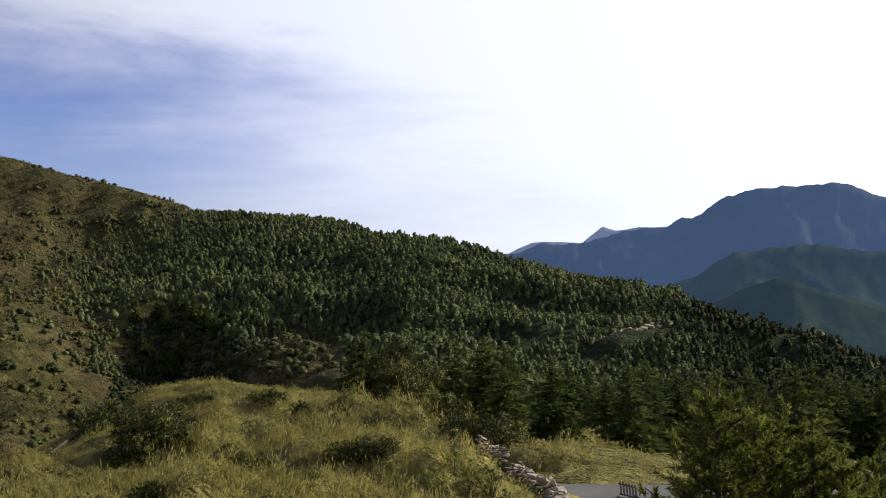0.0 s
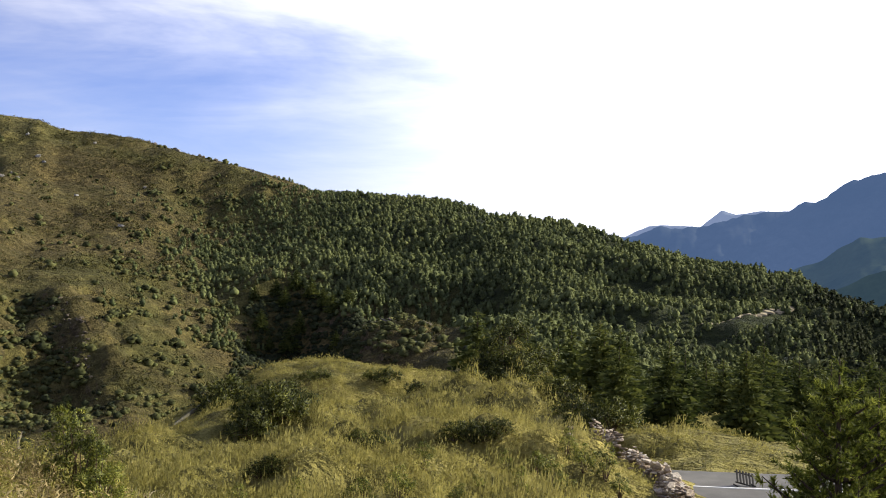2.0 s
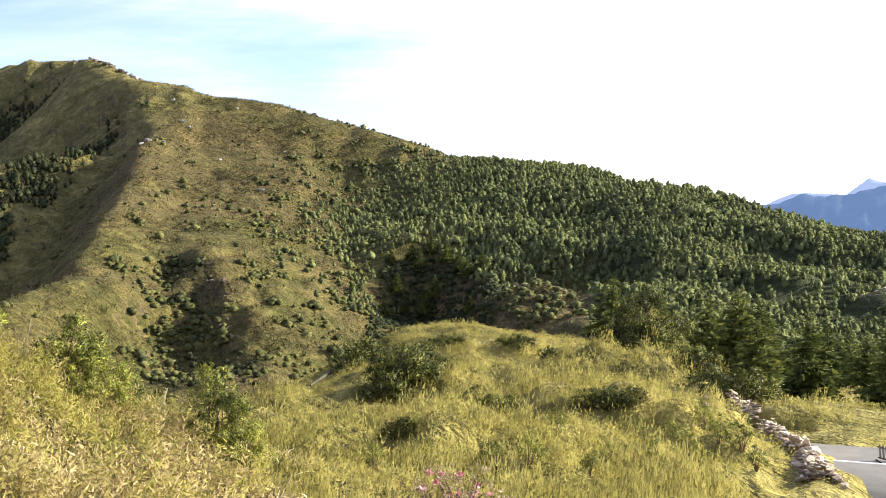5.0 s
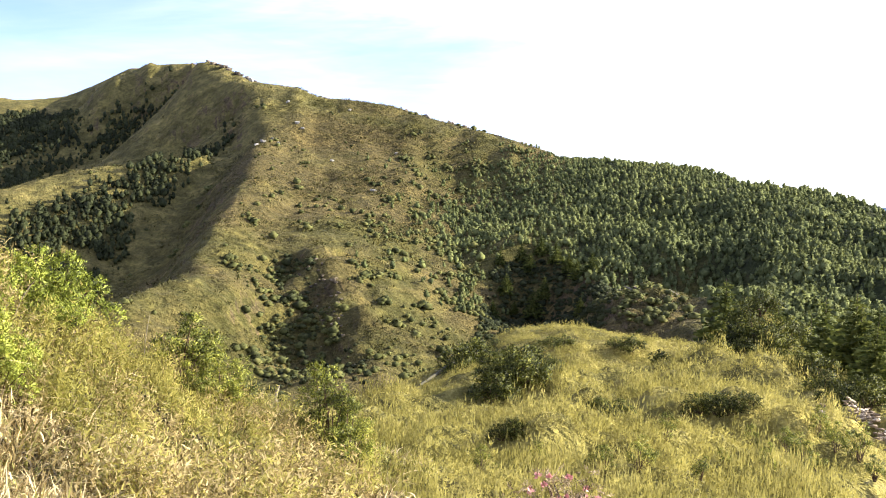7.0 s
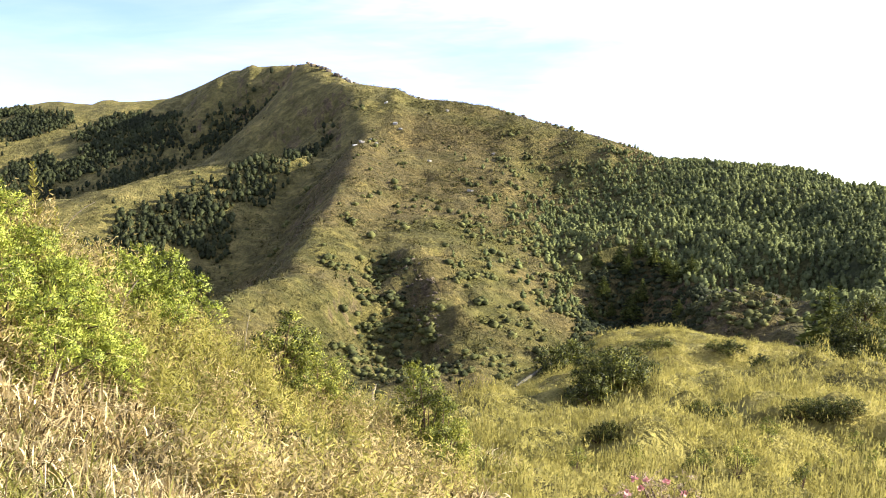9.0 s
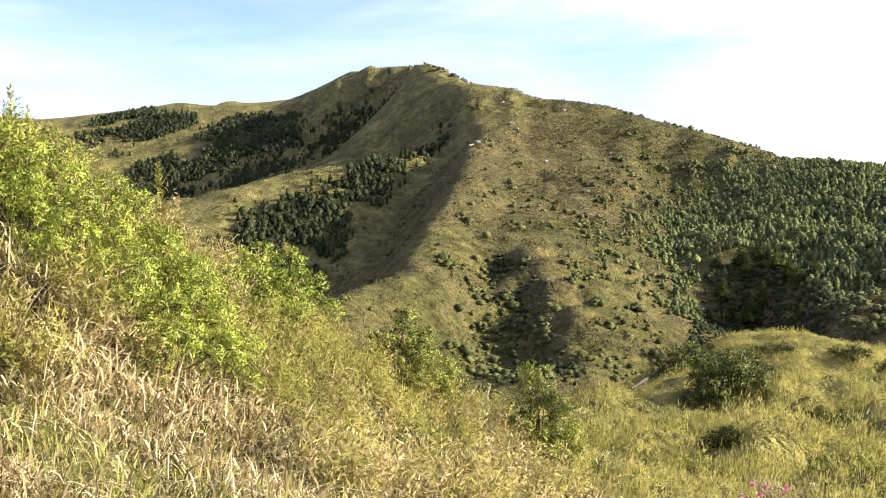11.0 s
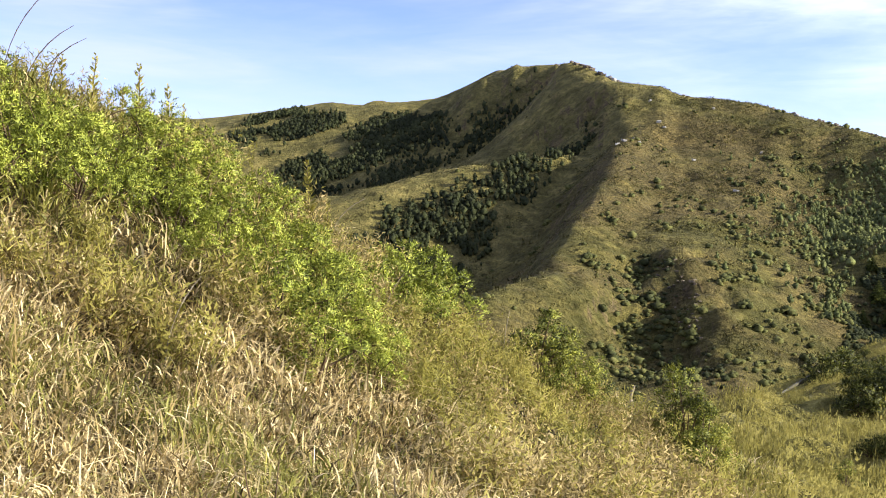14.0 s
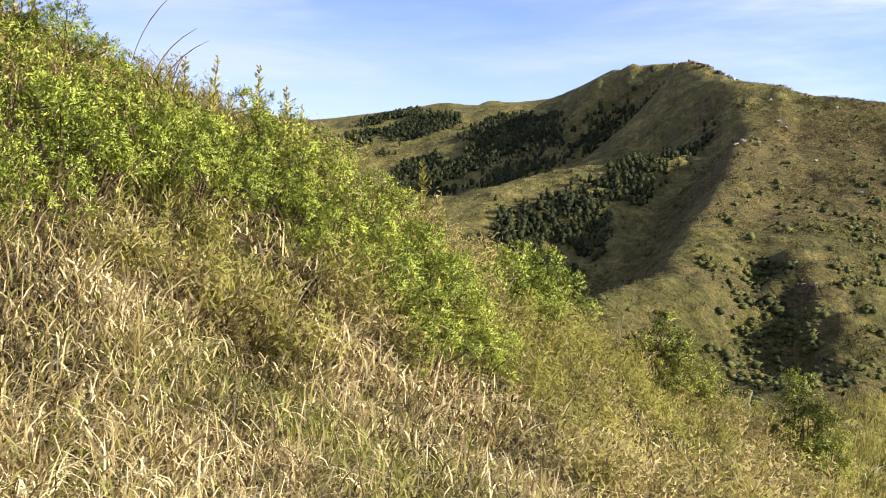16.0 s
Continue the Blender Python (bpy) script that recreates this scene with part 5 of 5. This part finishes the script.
dry = np.concatenate([dry, gen.uniform(0, 1, len(b)) < dryness(b, r, low_leaf)])
for name, mask, mat, label in (("dry_grass", dry, STRAW, "long dry straw-coloured grass on the near slope"), ("green_grass", ~dry, GREEN_BLADE, "green blades growing through the dry grass")):
    stuff(name, blades(base[mask], h[mask], lean[mask], wide[mask], gen), mat, label, "grass")
b, r = scatter(7000, 20, 66, 9.5, 26, False)
p = spot(b, r)
keep = drifts(p, 2.6, 7.0) > -0.12 + 0.25 * smooth(b, 42, 50)
for bb, rr, ss in near_spots:
    at = spot(bb, rr)
    keep &= np.hypot(p[:, 0] - at[0], p[:, 1] - at[1]) > 0.3 * ss
size = gen.uniform(0.4, 0.8, keep.sum())
spots, turn = p[keep] - [0, 0, 0.05], gen.uniform(0, 6.28, keep.sum())
FINE = [sprig(gen, 66, 0.36) for _ in range(5)]
dry = gen.uniform(0, 1, len(spots)) < np.clip(0.5 + 1.1 * drifts(spots, 2.4, 5.0), 0.1, 0.9)
stuff("slope_bamboo", spread(FINE, spots[~dry], size[~dry], turn[~dry], (0.1, 0.6)), BAMBOO, "yellow-green bamboo grass on the upper slope", "grass")
stuff("dry_bamboo", spread(FINE, spots[dry], size[dry], turn[dry], (0.1, 0.6)), DRY_BAMBOO, "straw-coloured dry bamboo grass on the upper slope", "grass")


# ---- stones ----
def stone_meshes(seed, count, mat):
    """Rough angular stones about one metre long."""
    g = np.random.default_rng(seed)
    out = []
    for k in range(count):
        bm = bmesh.new()
        bmesh.ops.create_icosphere(bm, subdivisions=1, radius=0.5)
        cut = g.uniform(0.55, 0.85, 3)
        for v in bm.verts:
            c = v.co * (1 + g.normal(0, 0.14))
            v.co = Vector((np.clip(c.x, -0.5 * cut[0], 0.5 * cut[1]) * 1.25, np.clip(c.y, -0.42, 0.42 * cut[2]), np.clip(c.z, -0.3, 0.3 * cut[0]) * 0.85))
        me = bpy.data.meshes.new("stone")
        bm.to_mesh(me)
        bm.free()
        me.materials.append(mat)
        out.append(me)
    return out


WALL_STONES = stone_meshes(5, 8, STONE)
wall = thing("stone_wall", spot(-4.0, 42), "tumbled dry stone wall of pale slabs running down to the road", "wall")
wall_origin = wall.matrix_basis.translation.copy()
g = np.random.default_rng(31)
ends = np.array([spot(-1.75, 51.5), spot(-3.1, 46.5), spot(-4.6, 41), spot(-5.5, 37.2), spot(-5.8, 34.8)])
for k in range(290):
    f = g.uniform(0, 1) ** 0.85 * 3.999
    i = int(f)
    mid = ends[i] * (1 - f + i) + ends[i + 1] * (f - i)
    d = unit(ends[i + 1] - ends[i])
    across = np.array([d[1], -d[0], 0])
    half = 0.22 + 0.07 * f
    o = g.uniform(-1, 1)
    at = mid + across * o * half
    at[2] = ground_at(np.array([at[0]]), np.array([at[1]]))[0] + (0.58 - 0.05 * f) * (1 - o * o) * g.uniform(0.35, 1.05) + 0.05
    st = part("stone", WALL_STONES[k % 8], wall)
    s = g.lognormal(-1.42, 0.38)
    st.matrix_basis = pose(*(Vector(at) - wall_origin), g.normal(0, 16), g.normal(0, 16), g.uniform(0, 360)) @ Matrix.Diagonal((s, s * g.uniform(0.6, 0.95), s * g.uniform(0.3, 0.6), 1))
# the small stones that fill the wall
core = []
for me in WALL_STONES:
    core.append((np.array([tuple(v.co) for v in me.vertices]), np.array([tuple(q.vertices) for q in me.polygons])))
f = g.uniform(0, 1, 620) ** 0.85 * 3.999
i = f.astype(int)
o = g.uniform(-1, 1, 620)
mid = ends[i] * (1 - f + i)[:, None] + ends[i + 1] * (f - i)[:, None]
d = unit(ends[i + 1] - ends[i])
mid[:, :2] += np.stack([d[:, 1], -d[:, 0]], 1) * (o * (0.24 + 0.08 * f))[:, None]
mid[:, 2] = ground_at(mid[:, 0], mid[:, 1]) + (0.48 - 0.03 * f) * (1 - o * o) * g.uniform(0.1, 1.0, 620)
s3 = g.lognormal(-1.55, 0.3, 620)
rv, rf = spread(core, mid - np.array(wall_origin), np.stack([s3, s3 * 0.8, s3 * 0.6], 1), g.uniform(0, 6.28, 620))
tagged(part("rubble", mesh_of("rubble", rv, rf, STONE), wall, "small broken stones filling the wall"), kind="stuff")
for bb, rr, s in ((-0.7, 46, 0.34), (-0.64, 45, 0.28), (-6.6, 34.6, 0.35), (-6.9, 34, 0.28)):
    at = spot(bb, rr)
    ob = new("loose_stone", WALL_STONES[int(rr) % 8])
    ob.matrix_basis = pose(at[0], at[1], at[2] + 0.35 * s, 10, 5, 40 * rr) @ Matrix.Scale(s, 4)
    tagged(ob, "pale loose stone lying in the grass", "stone", "loose stones")

CRAG_STONES, BROWN_STONES = stone_meshes(6, 6, CRAG), stone_meshes(8, 6, BROWN_ROCK)


def boulder(bb, rr, size, label, kinds=CRAG_STONES):
    at = spot(bb, rr)
    ob = new("boulder", kinds[int(rr * 7 + bb * 13) % 6])
    ob.matrix_basis = pose(at[0], at[1], at[2] + 0.12 * size, g.normal(0, 15), g.normal(0, 15), g.uniform(0, 360)) @ Matrix.Diagonal((size, size * 0.8, size, 1))
    tagged(ob, label, "boulder", "boulders on the mountain")


for bb, rr, size in [(25.4, 632, 3.6), (25.0, 640, 2.8), (25.7, 628, 2.6), (24.7, 636, 2.2), (25.98, 776, 5.5), (26.2, 780, 4.5), (25.7, 775, 4.0), (23.84, 673, 3.0), (23.6, 668, 2.2),
                     (20.26, 574, 3.4), (22.8, 742, 4.2), (17.74, 692, 3.4), (22.2, 620, 2.4), (21.4, 700, 2.6), (24.3, 705, 2.6), (19.2, 640, 2.2)]:
    boulder(bb, rr, size, "pale boulder in the grass of the mountain face")
line = np.array(MAIN_RIDGE[10:21])
for k in range(90):
    f = g.uniform(0, 9.99)
    i = int(f)
    bb, rr, _ = line[i] * (1 - f + i) + line[i + 1] * (f - i)
    boulder(bb, rr - g.uniform(0, 6), g.uniform(1.6, 5.2) * (1.0 if f < 6 else 0.7), "dark weathered rock on the crest of the ridge", BROWN_STONES)
for k in range(70):
    f = g.uniform(0, 1)
    bb, rr = 9.5 - 4.0 * f + abs(g.normal(0, 0.6)), 436 - 18 * f - abs(g.normal(0, 22))
    boulder(bb, rr, g.uniform(0.8, 2.4), "brown rock on the crag above the knoll", BROWN_STONES)
# tilted ledges run down across the crag
for k in range(56):
    f, low = g.uniform(0, 1), g.integers(0, 6)
    at = spot(8.5 - 3.2 * f + 0.10 * low, 431 - 13 * f - 8.0 * low + g.normal(0, 2))
    ob = new("rock_ledge", (BROWN_STONES if g.uniform() < 0.85 else CRAG_STONES)[k % 6])
    size = g.uniform(0.8, 1.6)
    ob.matrix_basis = pose(at[0], at[1], at[2] + 0.25 * size, g.normal(0, 8), 21 + g.normal(0, 8), -8 + g.normal(0, 10)) @ Matrix.Diagonal((size * g.uniform(2.2, 4.0), size * 1.1, size * 0.8, 1))
    tagged(ob, "brown tilted ledge of broken rock on the crag", "rock ledge", "ledges on the crag")
RIB_LINE = np.array(RIB)
for k in range(60):
    f = g.uniform(0, 3.99)
    i = int(f)
    bb, rr, _ = RIB_LINE[i] * (1 - f + i) + RIB_LINE[i + 1] * (f - i)
    boulder(bb + abs(g.normal(0, 0.5)), rr + g.normal(0, 4), g.uniform(0.7, 2.0), "brown rock on the bare rib of the mountain", BROWN_STONES)


# a pale cart track cut through the woods
def track(name, line, wide, label):
    p = np.concatenate([spot(np.linspace(a[0], b[0], 12), np.linspace(a[1], b[1], 12)) for a, b in zip(line[:-1], line[1:])])
    d = unit(np.gradient(p, axis=0))
    n = unit(np.stack([d[:, 1], -d[:, 0], 0 * d[:, 0]], 1))
    wob = 1 + 0.35 * np.sin(np.arange(len(p)) * 1.3) + g.normal(0, 0.15, len(p))
    lo, hi = p + n * wide * wob[:, None], p - n * wide * wob[:, None]
    for q in (lo, hi):
        q[:, 2] = ground_at(q[:, 0], q[:, 1]) + 0.45
    v = np.concatenate([lo, hi, hi - [0, 0, 2.0], lo - [0, 0, 2.0]])
    k = len(p)
    c = np.arange(k - 1)
    f = np.concatenate([np.stack([c + a, c + a + 1, c + b + 1, c + b], 1) for a, b in ((0, k), (k, 2 * k), (3 * k, 0))])
    tagged(new(name, mesh_of(name, v, f, EARTH)), label, "track", kind="structure")


track("dirt_track", [(-6.8, 372), (-7.4, 375), (-8.35, 377), (-9.0, 384), (-9.64, 389), (-10.8, 397)], 2.1, "pale earth track crossing the wooded slope")

# ---- a slatted barrier by the road ----
barrier = thing("road_barrier", (6.05, 39.55, ROAD_Z), "dark slatted steel barrier lying tilted at the road edge", "barrier", turn=12, size=0.85)


def box_mesh(name, sx, sy, sz, mat, bevel=0.006):
    bm = bmesh.new()
    bmesh.ops.create_cube(bm, size=1.0)
    bmesh.ops.scale(bm, vec=(sx, sy, sz), verts=bm.verts)
    bmesh.ops.bevel(bm, geom=bm.edges[:], offset=bevel, segments=1, affect="EDGES")
    me = bpy.data.meshes.new(name)
    bm.to_mesh(me)
    bm.free()
    me.materials.append(mat)
    return me


slat, rail = box_mesh("slat", 0.07, 0.03, 0.62, DARK_METAL), box_mesh("rail", 0.78, 0.04, 0.05, DARK_METAL)
lean = pose(0, 0, 0.06, -48, 16, 0)
for k in range(6):
    part("slat", slat, barrier).matrix_basis = lean @ pose(-0.32 + 0.128 * k, 0, 0.33)
for z in (0.06, 0.56):
    part("rail", rail, barrier).matrix_basis = lean @ pose(0, 0.037, z)
for x in (-0.34, 0.34):
    part("foot", box_mesh("foot", 0.05, 0.5, 0.04, DARK_METAL), barrier).matrix_basis = pose(x, 0.12, 0.03)


# ---- dead wood ----
def branch_thing(name, at, points, radii, label, mat=PALE_WOOD, category="branch"):
    v, f = tube(points, radii, 7)
    ob = new(name, mesh_of(name, v, f, mat, True))
    ob.location = at
    return tagged(ob, label, category)


a, z = spot(16.3, 105), spot(18.1, 85)
a, z = Vector(a) + Vector((0, 0, 0.7)), Vector(z) + Vector((0, 0, 0.6))
branch_thing("fallen_trunk", a, [(0, 0, 0), tuple((z - a) * 0.3 + Vector((0.2, 0, 0.15))), tuple((z - a) * 0.65), tuple((z - a) * 0.9)], [0.16, 0.15, 0.13, 0.08], "long weathered tree trunk lying down the edge of the knoll", GREY_LOG, "log")
branch_thing("dead_stump", Vector(spot(24.6, 58)), [(0, 0, -0.3), (0.05, 0, 0.7), (-0.1, 0, 1.3), (0.1, 0.1, 1.9)], [0.22, 0.16, 0.12, 0.03], "bleached broken stump at the edge of the hollow", category="stump")
branch_thing("bare_twig", Vector(spot(41.25, 6.2)), [(0, 0, -0.1), (0.01, 0, 0.22), (-0.01, 0.01, 0.42), (0.0, 0.02, 0.62)], [0.006, 0.005, 0.004, 0.002], "thin dark bare twig standing in the grass", TWIG, "twig")
branch_thing("bare_twig", Vector(spot(41.6, 6.3)), [(0, 0, -0.1), (-0.05, 0, 0.2), (-0.16, 0.01, 0.42), (-0.19, 0.02, 0.56)], [0.006, 0.005, 0.004, 0.002], "thin dark bare twig standing in the grass", TWIG, "twig")
for bb, rr, h, bow, tone in [(56.4, 13.5, 1.35, 0.55, TWIG), (56.9, 13.5, 1.3, 0.5, TWIG), (53.8, 13.5, 1.4, 0.55, TWIG), (53.0, 13.5, 1.2, 0.75, TWIG), (52.6, 13.6, 1.15, 0.85, TWIG), (52.1, 13.6, 0.95, 0.35, TWIG), (50.3, 14, 0.8, 1.5, TWIG),
                             (39.1, 16.4, 0.95, 0.85, PALE_WOOD), (30.7, 18.5, 0.95, 0.15, PALE_WOOD), (46.5, 9.6, 0.9, 0.5, PALE_WOOD), (36.5, 14.5, 0.9, 0.5, PALE_WOOD)]:
    side = np.array([math.cos(radians(bb)), math.sin(radians(bb)), 0])
    pts = [side * 0.6 * bow * h * q ** 2.2 + np.array([0, 0, h * (q - 0.18 * bow * q ** 3)]) for q in np.linspace(0, 1, 9)]
    branch_thing("grass_stalk", Vector(spot(bb, rr)), [tuple(q) for q in pts], [0.005, 0.005, 0.004, 0.004, 0.004, 0.005, 0.006, 0.005, 0.002], "long arching flower stalk of silver grass", tone, "grass stalk")


# ---- feathery shoots standing over the slope ----
def shoot_meshes(seed, tall):
    g2 = np.random.default_rng(seed)
    sv, sf = tube([(0, 0, -0.1), (0.02, 0, tall * 0.5), (0.05, 0.02, tall)], [0.010, 0.007, 0.002], 5)
    n = 90
    f = g2.uniform(0.25, 1, n)
    base = np.stack([0.05 * f ** 2, 0.02 * f ** 2, tall * f], 1)
    a = g2.uniform(0, 6.28, n)
    way = np.stack([np.cos(a), np.sin(a), np.full(n, 0.9)], 1)
    fv, ff = leaves(base, way, (0.05 + 0.17 * (1 - f)) * g2.uniform(0.7, 1.2, n), np.full(n, 0.027), g2)
    return mesh_of("stem", sv, sf, TWIG, True), mesh_of("leaf_spray", fv, ff, BAMBOO)


SHOOTS = [shoot_meshes(300 + k, 1.0) for k in range(3)]
for k, (bb, rr, s) in enumerate([(49.95, 14.2, 1.1), (49.3, 14.3, 0.75), (48.5, 14.4, 0.85), (46.4, 15.0, 0.95), (45.8, 15.2, 0.75), (45.3, 15.2, 0.6), (51.35, 13.9, 0.95), (47.8, 14.7, 1.1), (39.96, 16.0, 1.1), (39.1, 16.3, 0.75),
                                 (53.2, 13.6, 0.65), (52.0, 13.8, 0.75), (42.7, 15.6, 0.6), (36.4, 17.2, 0.6), (54.6, 13.5, 0.7), (57.8, 13.4, 0.8)]):
    ob = thing("bamboo_shoot", spot(bb, rr), "slender feathery bamboo shoot standing above the shrubs", "plant", "shoots on the near slope", k * 70.0, s)
    part("stem", SHOOTS[k % 3][0], ob)
    part("leaf_spray", SHOOTS[k % 3][1], ob)


# ---- flowering shrubs ----
def blossom_mesh(seed, wide, tall, heads):
    g2 = np.random.default_rng(seed)
    d = unit(g2.normal(size=(heads, 3)) + [0, 0, 0.9])
    c = d * np.array([wide * 0.42, wide * 0.42, tall * 0.8]) * g2.uniform(0.8, 1.05, (heads, 1))
    way = np.repeat(d, 9, 0) * 0.8 + g2.normal(0, 0.6, (heads * 9, 3))
    v, f = leaves(np.repeat(c, 9, 0), way, g2.uniform(0.06, 0.09, heads * 9), g2.uniform(0.05, 0.07, heads * 9), g2)
    return mesh_of("blossom", v, f, PINK)


FADED_SHRUBS = [shrub_meshes(70 + k, 1.5, 0.95, 90, 0.055, FADED_LEAF, "foliage") for k in range(2)]
for k, (bb, rr, s, n) in enumerate([(11.1, 20.4, 1.2, 12), (9.9, 18.9, 1.0, 22), (9.2, 18.9, 0.85, 26), (11.6, 19.6, 0.9, 7), (8.6, 19.4, 0.7, 16)]):
    ob = shrub("flowering_shrub", FADED_SHRUBS[k % 2], spot(bb, rr), "low twiggy rhododendron with faded leaves and pink blossom", "shrub", "flowering shrubs", k * 80.0, s)
    part("blossom", blossom_mesh(400 + k, 1.5, 0.95, n), ob, "pink rhododendron blossom")
